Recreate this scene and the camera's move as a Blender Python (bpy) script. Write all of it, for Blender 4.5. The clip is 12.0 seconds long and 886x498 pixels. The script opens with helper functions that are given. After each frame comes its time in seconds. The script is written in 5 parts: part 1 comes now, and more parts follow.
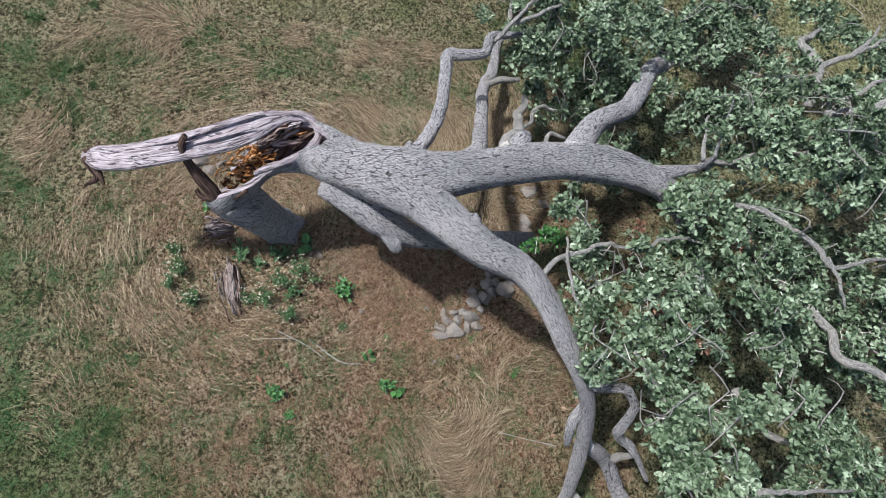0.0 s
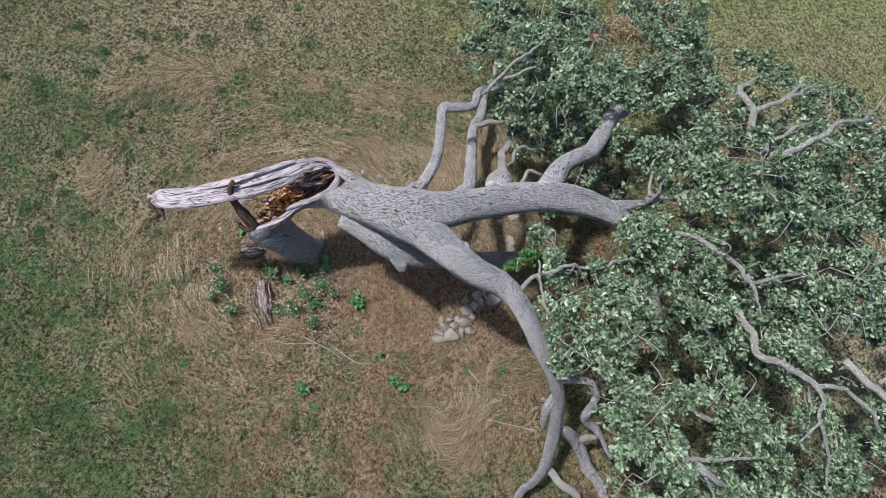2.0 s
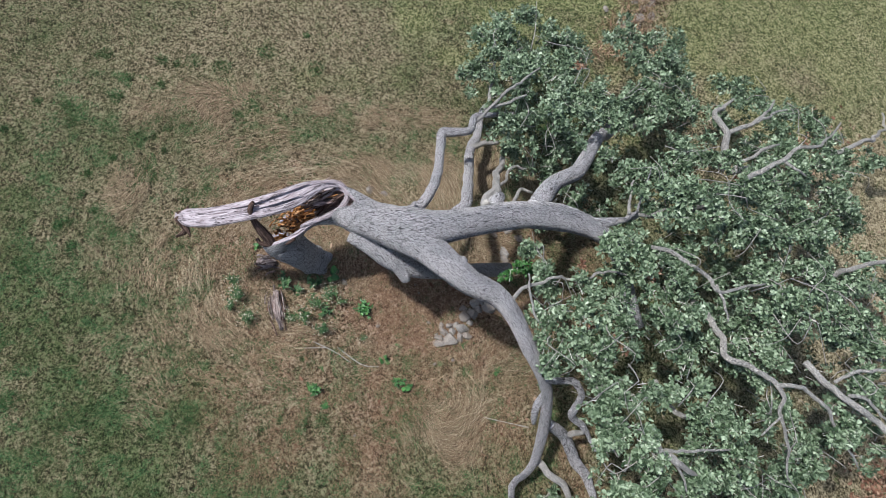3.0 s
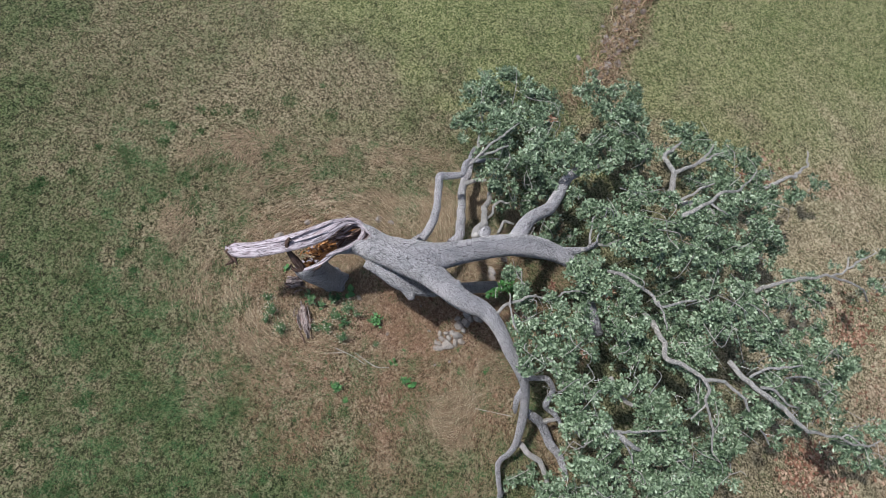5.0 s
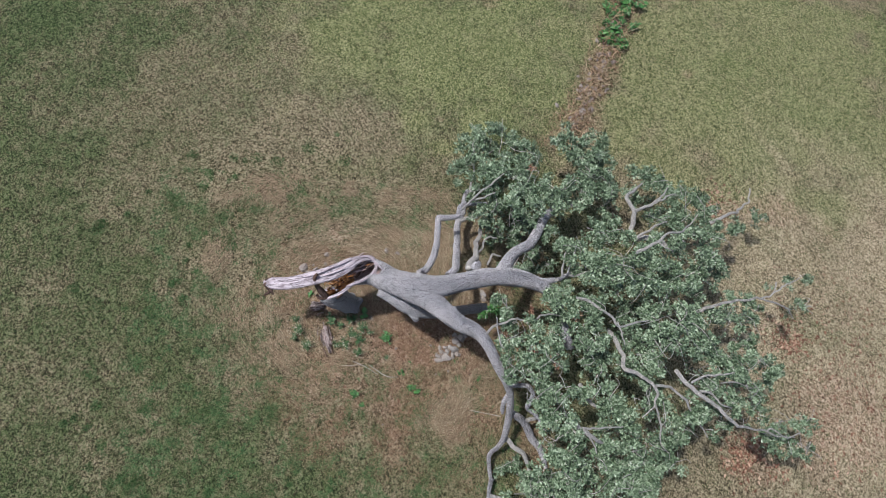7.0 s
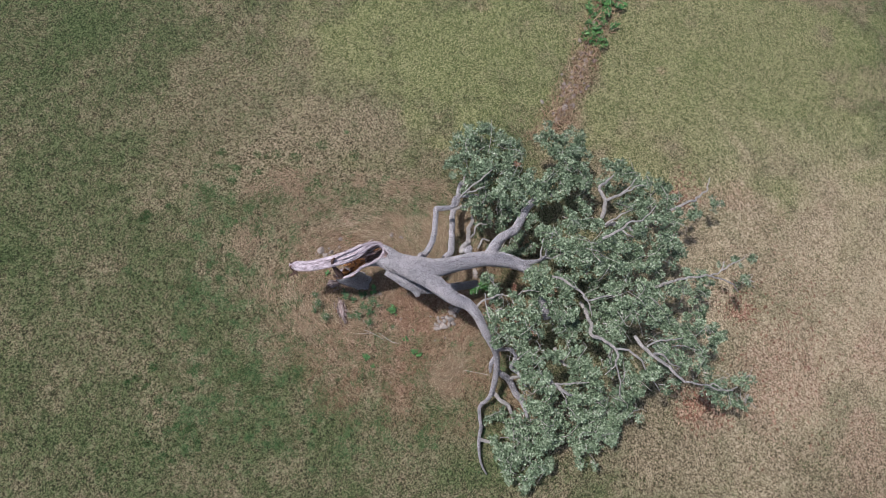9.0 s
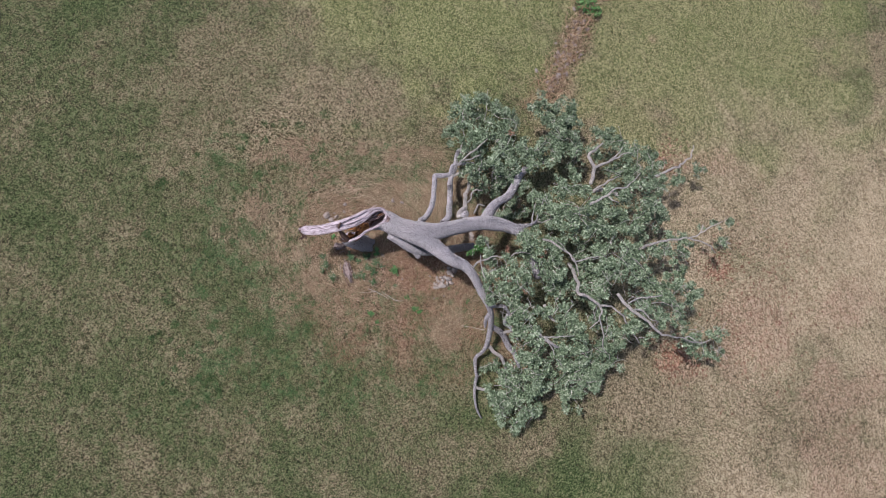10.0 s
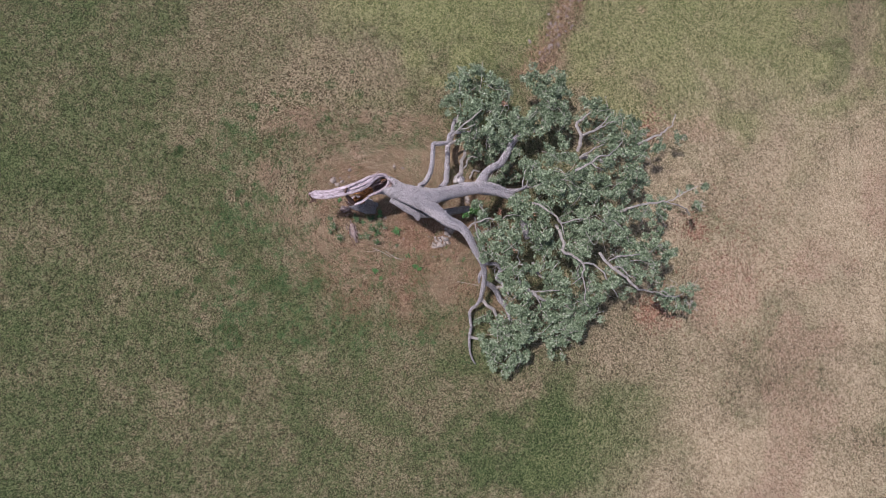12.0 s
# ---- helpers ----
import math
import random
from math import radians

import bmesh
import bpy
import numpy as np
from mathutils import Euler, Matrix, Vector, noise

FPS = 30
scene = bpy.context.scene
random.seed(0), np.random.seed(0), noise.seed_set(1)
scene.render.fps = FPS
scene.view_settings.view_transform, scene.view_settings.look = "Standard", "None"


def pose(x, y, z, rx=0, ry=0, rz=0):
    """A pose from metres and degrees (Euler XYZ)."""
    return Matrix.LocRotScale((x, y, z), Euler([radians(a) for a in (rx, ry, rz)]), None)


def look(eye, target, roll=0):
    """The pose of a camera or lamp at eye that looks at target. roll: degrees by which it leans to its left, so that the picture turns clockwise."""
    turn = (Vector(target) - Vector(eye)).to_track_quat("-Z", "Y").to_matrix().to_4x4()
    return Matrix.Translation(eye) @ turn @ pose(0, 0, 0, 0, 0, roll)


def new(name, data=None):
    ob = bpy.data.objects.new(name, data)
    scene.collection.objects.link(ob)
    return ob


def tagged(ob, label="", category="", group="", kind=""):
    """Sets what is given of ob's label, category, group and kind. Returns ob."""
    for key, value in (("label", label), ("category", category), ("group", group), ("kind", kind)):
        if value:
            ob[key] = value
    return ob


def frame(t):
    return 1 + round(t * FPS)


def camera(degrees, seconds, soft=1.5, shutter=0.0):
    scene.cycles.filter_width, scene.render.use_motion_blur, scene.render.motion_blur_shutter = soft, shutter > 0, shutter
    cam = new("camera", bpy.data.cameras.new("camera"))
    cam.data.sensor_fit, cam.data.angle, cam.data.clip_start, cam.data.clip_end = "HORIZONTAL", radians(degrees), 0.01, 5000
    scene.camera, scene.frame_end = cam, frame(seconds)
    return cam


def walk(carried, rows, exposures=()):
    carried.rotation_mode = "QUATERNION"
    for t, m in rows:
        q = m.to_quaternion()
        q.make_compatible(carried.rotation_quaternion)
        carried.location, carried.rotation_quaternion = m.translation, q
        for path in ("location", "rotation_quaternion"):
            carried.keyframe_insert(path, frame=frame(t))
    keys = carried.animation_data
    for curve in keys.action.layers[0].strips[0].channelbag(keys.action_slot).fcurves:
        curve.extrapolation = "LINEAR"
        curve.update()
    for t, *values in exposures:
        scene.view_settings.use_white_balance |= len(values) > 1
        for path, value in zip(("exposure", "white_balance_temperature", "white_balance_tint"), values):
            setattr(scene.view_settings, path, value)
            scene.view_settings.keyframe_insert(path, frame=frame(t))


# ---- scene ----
cam = camera(79.9, 12.0, soft=0.5)
PATH = [
    (0, (-0.842, -0.877, 9.651), (-0.661, -0.261, 7.757), 21.0),
    (0.5, (-0.862, -0.912, 9.902), (-0.681, -0.299, 8.007), 20.9),
    (1, (-0.905, -0.983, 10.344), (-0.723, -0.364, 8.451), 20.8),
    (1.5, (-0.957, -1.073, 10.954), (-0.773, -0.45, 9.063), 20.7),
    (2, (-1.031, -1.13, 11.499), (-0.843, -0.505, 9.608), 20.8),
    (2.5, (-1.099, -1.184, 12.007), (-0.906, -0.555, 10.119), 21.0),
    (3, (-1.158, -1.23, 12.521), (-0.966, -0.598, 10.633), 20.8),
    (3.2, (-1.172, -1.275, 12.716), (-0.982, -0.638, 10.83), 20.4),
    (4.8, (-1.538, -1.416, 14.892), (-1.325, -0.792, 13.004), 22.3),
    (5, (-1.581, -1.409, 15.184), (-1.364, -0.787, 13.296), 22.6),
    (5.5, (-1.693, -1.408, 15.945), (-1.47, -0.79, 14.056), 23.0),
    (6, (-1.815, -1.406, 16.688), (-1.587, -0.789, 14.799), 23.3),
    (6.5, (-1.943, -1.376, 17.47), (-1.711, -0.762, 15.58), 23.5),
    (7, (-2.081, -1.337, 18.246), (-1.846, -0.723, 16.357), 23.7),
    (7.2, (-2.136, -1.34, 18.53), (-1.899, -0.725, 16.641), 23.8),
    (8.8, (-2.235, -1.486, 21.021), (-2.005, -0.962, 19.105), 26.0),
    (9, (-2.314, -1.513, 21.288), (-2.077, -1.023, 19.364), 28.0),
    (9.5, (-2.445, -1.576, 22.052), (-2.198, -1.165, 20.11), 32.9),
    (10, (-2.533, -1.665, 22.757), (-2.28, -1.324, 20.802), 38.3),
    (10.5, (-2.628, -1.718, 23.448), (-2.371, -1.452, 21.482), 45.6),
    (11, (-2.686, -1.824, 23.992), (-2.426, -1.628, 22.019), 54.2),
    (11.5, (-2.712, -1.887, 24.402), (-2.451, -1.693, 22.428), 54.7),
    (12, (-2.764, -1.899, 24.754), (-2.5, -1.707, 22.781), 55.4),
]
walk(cam, [(t, look(eye, target, roll)) for t, eye, target, roll in PATH],
     exposures=[(0, 0.62, 6150, 5), (7, 0.58, 6150, 8), (9.5, 0.56, 6280, 16), (12, 0.52, 6380, 22)])

# ---- light ----
world = bpy.data.worlds.new("sky")
scene.world = world
world.use_nodes = True
SUN_EL, SUN_AZ = radians(61), radians(-68)      # azimuth from +y towards +x
sky = world.node_tree.nodes.new("ShaderNodeTexSky")
sky.sky_type, sky.sun_disc = "NISHITA", False
sky.sun_elevation, sky.sun_rotation = SUN_EL, SUN_AZ
sky.dust_density, sky.air_density = 3.0, 1.0
background = world.node_tree.nodes["Background"]
background.inputs["Strength"].default_value = 0.078
world.node_tree.links.new(sky.outputs[0], background.inputs[0])
lamp = bpy.data.lights.new("sun", "SUN")
lamp.energy, lamp.angle, lamp.color = 3.5, radians(4), (1.0, 0.95, 0.90)
sun = new("sun", lamp)
sun_way = Vector((math.sin(SUN_AZ) * math.cos(SUN_EL), math.cos(SUN_AZ) * math.cos(SUN_EL), math.sin(SUN_EL)))
sun.matrix_world = look(sun_way * 60, (0, 0, 0))


# ---- materials ----
def shader(name, rough=0.85, spec=0.3):
    m = bpy.data.materials.new(name)
    m.use_nodes = True
    b = m.node_tree.nodes["Principled BSDF"]
    b.inputs["Roughness"].default_value = rough
    b.inputs["Specular IOR Level"].default_value = spec
    return m, m.node_tree, b


def node(nt, kind, **values):
    n = nt.nodes.new(kind)
    for key, v in values.items():
        n.inputs[key.replace("_", " ")].default_value = v
    return n


def link(nt, a, b):
    nt.links.new(a, b)


def ramp(nt, fac, stops, ease=False):
    r = nt.nodes.new("ShaderNodeValToRGB")
    r.color_ramp.interpolation = "EASE" if ease else "LINEAR"
    while len(r.color_ramp.elements) < len(stops):
        r.color_ramp.elements.new(0.5)
    for e, (p, c) in zip(r.color_ramp.elements, stops):
        e.position, e.color = p, (*c, 1) if len(c) == 3 else c
    link(nt, fac, r.inputs[0])
    return r.outputs[0]


def mix(nt, fac, a, b, blend="MIX"):
    n = nt.nodes.new("ShaderNodeMix")
    n.data_type, n.blend_type = "RGBA", blend
    for sock, v in ((n.inputs[0], fac), (n.inputs[6], a), (n.inputs[7], b)):
        if isinstance(v, (int, float)):
            sock.default_value = v
        elif isinstance(v, tuple):
            sock.default_value = (*v, 1)
        else:
            link(nt, v, sock)
    return n.outputs[2]


def math_node(nt, op, a, b=0.0):
    n = nt.nodes.new("ShaderNodeMath")
    n.operation = op
    for sock, v in zip(n.inputs, (a, b)):
        if isinstance(v, (int, float)):
            sock.default_value = v
        else:
            link(nt, v, sock)
    return n.outputs[0]


def coords(nt, scale=(1, 1, 1), attribute="", turn=0.0):
    if attribute:
        c = nt.nodes.new("ShaderNodeAttribute")
        c.attribute_name = attribute
        out = c.outputs["Vector"]
    else:
        out = nt.nodes.new("ShaderNodeTexCoord").outputs["Object"]
    m = nt.nodes.new("ShaderNodeMapping")
    m.inputs["Scale"].default_value = scale
    m.inputs["Rotation"].default_value = (0, 0, radians(turn))
    link(nt, out, m.inputs[0])
    return m.outputs[0]


def noise_tex(nt, vec, scale, detail=4.0, rough=0.6, warp=0.0):
    n = node(nt, "ShaderNodeTexNoise", Scale=scale, Detail=detail, Roughness=rough, Distortion=warp)
    link(nt, vec, n.inputs["Vector"])
    return n.outputs["Fac"]


def bump(nt, bsdf, height, distance, strength=1.0):
    n = node(nt, "ShaderNodeBump", Strength=strength, Distance=distance)
    link(nt, height, n.inputs["Height"])
    link(nt, n.outputs[0], bsdf.inputs["Normal"])


def island(nt):
    return nt.nodes.new("ShaderNodeNewGeometry").outputs["Random Per Island"]


def make_ground():
    m, nt, b = shader("meadow_ground", 0.95, 0.1)
    attr = {}
    for key in ("bare", "lush", "dry", "fresh"):
        a = nt.nodes.new("ShaderNodeAttribute")
        a.attribute_name = key
        attr[key] = a.outputs["Fac"]
    tiny = noise_tex(nt, coords(nt, turn=17), 90.0, 3, 0.7)
    small = noise_tex(nt, coords(nt, turn=41), 30.0, 4, 0.7, 1.0)
    mid = noise_tex(nt, coords(nt, turn=29), 3.1, 6, 0.75, 0.8)
    big = noise_tex(nt, coords(nt, turn=53), 0.6, 5, 0.65, 0.5)
    clods = noise_tex(nt, coords(nt, turn=68), 6.5, 5, 0.8, 1.5)
    turf = noise_tex(nt, coords(nt, turn=11), 16.0, 4, 0.75, 0.8)
    fine = math_node(nt, "ADD", math_node(nt, "ADD", math_node(nt, "MULTIPLY", tiny, 0.25), math_node(nt, "MULTIPLY", small, 0.35)), math_node(nt, "ADD", math_node(nt, "MULTIPLY", clods, 0.55), math_node(nt, "MULTIPLY", turf, 0.65)))
    fine = math_node(nt, "ADD", math_node(nt, "MULTIPLY", math_node(nt, "SUBTRACT", fine, 0.90), 1.7), 0.505)
    # the near-black low stops of grass, green and mown paint shade between tufts
    grass = ramp(nt, fine, [(0.38, (0.026, 0.024, 0.014)), (0.44, (0.096, 0.081, 0.047)), (0.52, (0.20, 0.163, 0.102)), (0.62, (0.45, 0.375, 0.26))])
    green = ramp(nt, fine, [(0.39, (0.010, 0.020, 0.008)), (0.45, (0.032, 0.055, 0.018)), (0.53, (0.064, 0.098, 0.034)), (0.64, (0.17, 0.21, 0.10))])
    straw = ramp(nt, fine, [(0.36, (0.11, 0.086, 0.053)), (0.44, (0.275, 0.218, 0.138)), (0.53, (0.42, 0.342, 0.228)), (0.64, (0.66, 0.565, 0.415))])
    soil = ramp(nt, fine, [(0.38, (0.045, 0.027, 0.019)), (0.45, (0.20, 0.118, 0.080)), (0.53, (0.355, 0.222, 0.158)), (0.63, (0.53, 0.41, 0.32))])
    mown = ramp(nt, fine, [(0.36, (0.034, 0.046, 0.016)), (0.44, (0.110, 0.136, 0.050)), (0.53, (0.20, 0.225, 0.088)), (0.63, (0.44, 0.43, 0.23))])
    patch = math_node(nt, "ADD", math_node(nt, "ADD", math_node(nt, "MULTIPLY", mid, 0.45), math_node(nt, "MULTIPLY", big, 0.18)), math_node(nt, "MULTIPLY", clods, 0.37))

    def spread(key, low, high, push):
        v = math_node(nt, "ADD", attr[key], math_node(nt, "MULTIPLY", math_node(nt, "SUBTRACT", patch, 0.5), push))
        n = node(nt, "ShaderNodeMapRange", From_Min=low, From_Max=high)
        n.interpolation_type = "SMOOTHSTEP"
        link(nt, v, n.inputs[0])
        return n.outputs[0]
    c = mix(nt, spread("lush", 0.05, 0.85, 3.2), grass, green)
    c = mix(nt, spread("fresh", 0.10, 0.95, 1.6), c, mown)
    c = mix(nt, spread("dry", 0.05, 1.10, 2.4), c, straw)
    c = mix(nt, spread("bare", 0.15, 0.85, 2.2), c, soil)
    link(nt, c, b.inputs["Base Color"])
    bump(nt, b, math_node(nt, "ADD", fine, math_node(nt, "MULTIPLY", mid, 0.8)), 0.06, 1.0)
    return m


def make_bark(name, light, dark, crack=1.0):
    m, nt, b = shader(name, 0.9, 0.2)
    p = coords(nt)

    w = node(nt, "ShaderNodeTexNoise", Scale=7.0, Detail=4.0, Roughness=0.6)
    link(nt, coords(nt, (1, 1, 1), "bark"), w.inputs["Vector"])
    fade = noise_tex(nt, p, 9.0, 3, 0.6)

    def cracks(su, sv, width, bend):
        warped = nt.nodes.new("ShaderNodeVectorMath")
        warped.operation = "MULTIPLY_ADD"
        link(nt, w.outputs["Color"], warped.inputs[0])
        warped.inputs[1].default_value = (bend, bend * 1.5, 0)
        link(nt, coords(nt, (1, 1, 1), "bark"), warped.inputs[2])
        sc = nt.nodes.new("ShaderNodeMapping")
        sc.inputs["Scale"].default_value = (su, sv, 1)
        link(nt, warped.outputs[0], sc.inputs[0])
        v = node(nt, "ShaderNodeTexVoronoi", Scale=1.0, Randomness=1.0)
        v.feature = "DISTANCE_TO_EDGE"
        link(nt, sc.outputs[0], v.inputs["Vector"])
        reach = math_node(nt, "ADD", v.outputs["Distance"], math_node(nt, "MULTIPLY", math_node(nt, "SUBTRACT", fade, 0.5), -0.06))
        return ramp(nt, reach, [(0.0, (0, 0, 0)), (width * 0.5, (0.2, 0.2, 0.2)), (width, (1, 1, 1))])
    wide = cracks(46, 10.0, 0.085, 0.06)
    thin = mix(nt, 0.45, (1, 1, 1), cracks(105, 26, 0.10, 0.05))
    furrow = mix(nt, 1.0, wide, thin, "MULTIPLY")
    grain = noise_tex(nt, coords(nt, (90, 26, 1), "bark"), 1.0, 5, 0.75)
    blot = noise_tex(nt, p, 2.6, 5, 0.65)
    spots = noise_tex(nt, p, 22.0, 4, 0.7)
    plate = ramp(nt, grain, [(0.36, tuple(x * 0.62 for x in light)), (0.5, light), (0.64, tuple(min(0.9, x * 1.3) for x in light))])
    plate = mix(nt, ramp(nt, blot, [(0.42, (0, 0, 0)), (0.62, (1, 1, 1))]), plate, mix(nt, 1.0, plate, (0.84, 0.86, 0.86), "MULTIPLY"))
    plate = mix(nt, ramp(nt, spots, [(0.60, (0, 0, 0)), (0.70, (0.7, 0.7, 0.7))]), plate, mix(nt, 1.0, plate, (0.6, 0.6, 0.62), "MULTIPLY"))
    base = mix(nt, furrow, dark, plate)
    base = mix(nt, crack, plate, base)
    link(nt, base, b.inputs["Base Color"])
    h = math_node(nt, "ADD", math_node(nt, "MULTIPLY", furrow, 1.0), math_node(nt, "MULTIPLY", grain, 0.6))
    bump(nt, b, h, 0.03, 1.0)
    return m


def make_wood(name, a, b_, c, stretch=(45, 3.5, 1), relief=0.015):
    m, nt, b = shader(name, 0.88, 0.2)
    g = noise_tex(nt, coords(nt, stretch, "bark"), 1.0, 6, 0.7, 0.6)
    s = noise_tex(nt, coords(nt), 6.0, 6, 0.7)
    check = noise_tex(nt, coords(nt, (stretch[0] * 0.55, stretch[1] * 0.4, 1), "bark"), 1.0, 3, 0.5, 1.0)
    d = math_node(nt, "ABSOLUTE", math_node(nt, "SUBTRACT", check, 0.5))
    split = ramp(nt, d, [(0.0, (0, 0, 0)), (0.009, (0.3, 0.3, 0.3)), (0.026, (1, 1, 1))])
    col = ramp(nt, g, [(0.34, a), (0.5, b_), (0.64, c)])
    col = mix(nt, ramp(nt, s, [(0.48, (0, 0, 0)), (0.66, (0.8, 0.8, 0.8))]), col, mix(nt, 0.5, col, a))
    col = mix(nt, split, tuple(x * 0.25 for x in a), col)
    link(nt, col, b.inputs["Base Color"])
    bump(nt, b, math_node(nt, "ADD", math_node(nt, "ADD", g, s), split), relief, 1.0)
    return m


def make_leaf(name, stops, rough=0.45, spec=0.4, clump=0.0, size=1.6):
    """Tint by leaf, and by clump-sized noise where clump is set."""
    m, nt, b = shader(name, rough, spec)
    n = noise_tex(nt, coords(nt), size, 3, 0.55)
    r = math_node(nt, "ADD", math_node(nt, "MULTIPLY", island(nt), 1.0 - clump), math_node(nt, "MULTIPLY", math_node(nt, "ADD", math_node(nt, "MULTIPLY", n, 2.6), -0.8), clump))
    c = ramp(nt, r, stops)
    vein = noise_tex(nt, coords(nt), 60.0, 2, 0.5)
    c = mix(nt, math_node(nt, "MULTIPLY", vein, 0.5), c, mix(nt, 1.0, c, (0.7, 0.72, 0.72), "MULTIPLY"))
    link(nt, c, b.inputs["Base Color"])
    return m


def make_stone(name, light, dark):
    m, nt, b = shader(name, 0.85, 0.3)
    info = nt.nodes.new("ShaderNodeObjectInfo").outputs["Random"]
    p = coords(nt)
    n = noise_tex(nt, p, 14.0, 6, 0.7)
    s = noise_tex(nt, p, 60.0, 3, 0.6)
    c = mix(nt, ramp(nt, n, [(0.35, (0, 0, 0)), (0.65, (1, 1, 1))]), dark, light)
    c = mix(nt, ramp(nt, s, [(0.55, (0, 0, 0)), (0.8, (0.6, 0.6, 0.6))]), c, (0.30, 0.285, 0.265))
    c = mix(nt, math_node(nt, "MULTIPLY", info, 0.45), c, mix(nt, 1.0, c, (0.85, 0.68, 0.58), "MULTIPLY"))
    link(nt, c, b.inputs["Base Color"])
    bump(nt, b, math_node(nt, "ADD", n, math_node(nt, "MULTIPLY", s, 0.3)), 0.02, 0.9)
    return m


MAT = {
    "ground": make_ground(),
    "bark": make_bark("oak_bark", (0.86, 0.815, 0.87), (0.05, 0.045, 0.05)),
    "young_bark": make_bark("young_oak_bark", (0.62, 0.585, 0.57), (0.12, 0.105, 0.10), 0.45),
    "sapwood": make_wood("weathered_sapwood", (0.23, 0.18, 0.195), (0.41, 0.36, 0.40), (0.56, 0.505, 0.555)),
    "rot": make_wood("orange_rotten_heartwood", (0.13, 0.05, 0.026), (0.52, 0.225, 0.075), (0.76, 0.50, 0.30), (16, 7, 1), 0.05),
    "torn": make_wood("pinkish_torn_wood", (0.12, 0.07, 0.065), (0.38, 0.285, 0.28), (0.62, 0.53, 0.53), (40, 4, 1), 0.03),
    "dark_wood": make_wood("dark_torn_wood", (0.035, 0.022, 0.02), (0.13, 0.08, 0.065), (0.26, 0.18, 0.15)),
    # oak_leaf's wide ramp paints bright tufts and dark gaps on top of leaf tone
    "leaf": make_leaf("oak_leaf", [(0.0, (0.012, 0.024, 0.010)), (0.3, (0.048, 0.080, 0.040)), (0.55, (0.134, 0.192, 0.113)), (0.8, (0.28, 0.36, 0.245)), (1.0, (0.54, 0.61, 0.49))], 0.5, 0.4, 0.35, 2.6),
    "fresh_leaf": make_leaf("fresh_weed_leaf", [(0.0, (0.020, 0.070, 0.016)), (0.6, (0.05, 0.155, 0.038)), (1.0, (0.11, 0.25, 0.07))]),
    "weed_leaf": make_leaf("dull_weed_leaf", [(0.0, (0.025, 0.07, 0.025)), (0.6, (0.06, 0.13, 0.045)), (1.0, (0.12, 0.19, 0.08))]),
    "dead_leaf": make_leaf("withered_leaf", [(0.0, (0.10, 0.045, 0.03)), (0.5, (0.23, 0.125, 0.085)), (1.0, (0.42, 0.30, 0.22))], 0.8, 0.1),
    "grass": make_leaf("meadow_grass", [(0.0, (0.02, 0.042, 0.012)), (0.4, (0.052, 0.09, 0.028)), (0.75, (0.11, 0.145, 0.055)), (1.0, (0.26, 0.24, 0.13))], 0.7, 0.15),
    "straw": make_leaf("dry_straw", [(0.0, (0.08, 0.052, 0.034)), (0.4, (0.20, 0.142, 0.092)), (0.75, (0.37, 0.28, 0.185)), (1.0, (0.60, 0.49, 0.35))], 0.75, 0.15),
    "russet": make_leaf("russet_thatch", [(0.0, (0.06, 0.032, 0.022)), (0.5, (0.22, 0.13, 0.085)), (1.0, (0.46, 0.32, 0.21))], 0.85, 0.1),
    "petal": make_leaf("cream_petal", [(0.0, (0.45, 0.42, 0.33)), (1.0, (0.7, 0.67, 0.56))], 0.6, 0.2),
    "stone": make_stone("field_stone", (0.42, 0.39, 0.37), (0.11, 0.10, 0.095)),
}


# ---- shared builders ----
rng = np.random.default_rng(7)


def lattice(ix, iy, seed):
    h = (ix * 374761393 + iy * 668265263 + seed * 974634777) & 0xFFFFFFFF
    h = ((h ^ (h >> 13)) * 1274126177) & 0xFFFFFFFF
    return ((h ^ (h >> 16)) & 0xFFFF) / 65535.0


def soft_noise(x, y, scale, seed=0, octaves=3):
    """Value noise from 0 to 1 over the plan."""
    x, y = np.asarray(x, float) * scale, np.asarray(y, float) * scale
    total, weight, amp = 0.0, 0.0, 1.0
    for o in range(octaves):
        ix, iy = np.floor(x).astype(np.int64), np.floor(y).astype(np.int64)
        fx, fy = x - ix, y - iy
        fx, fy = fx * fx * (3 - 2 * fx), fy * fy * (3 - 2 * fy)
        a = lattice(ix, iy, seed + o) * (1 - fx) + lattice(ix + 1, iy, seed + o) * fx
        b = lattice(ix, iy + 1, seed + o) * (1 - fx) + lattice(ix + 1, iy + 1, seed + o) * fx
        total, weight = total + amp * (a * (1 - fy) + b * fy), weight + amp
        x, y, amp = x * 2.03, y * 2.03, amp * 0.5
    return total / weight


def ground_height(x, y):
    return 0.10 * (soft_noise(x, y, 0.35, 3) - 0.5) + 0.06 * (soft_noise(x, y, 1.7, 9) - 0.5) + 0.035 * (soft_noise(x, y, 3.1, 19, 2) - 0.5)


def ellipse(x, y, cx, cy, rx, ry, turn=0.0, rough=0.35, seed=1, soft=0.5):
    """1 inside, falling to 0 across an uneven edge."""
    c, s = math.cos(radians(turn)), math.sin(radians(turn))
    u, v = ((x - cx) * c + (y - cy) * s) / rx, ((y - cy) * c - (x - cx) * s) / ry
    d = np.sqrt(u * u + v * v) + rough * (soft_noise(x, y, 0.8, seed) - 0.5) * 2
    return np.clip((1.0 + soft / 2 - d) / soft, 0, 1)


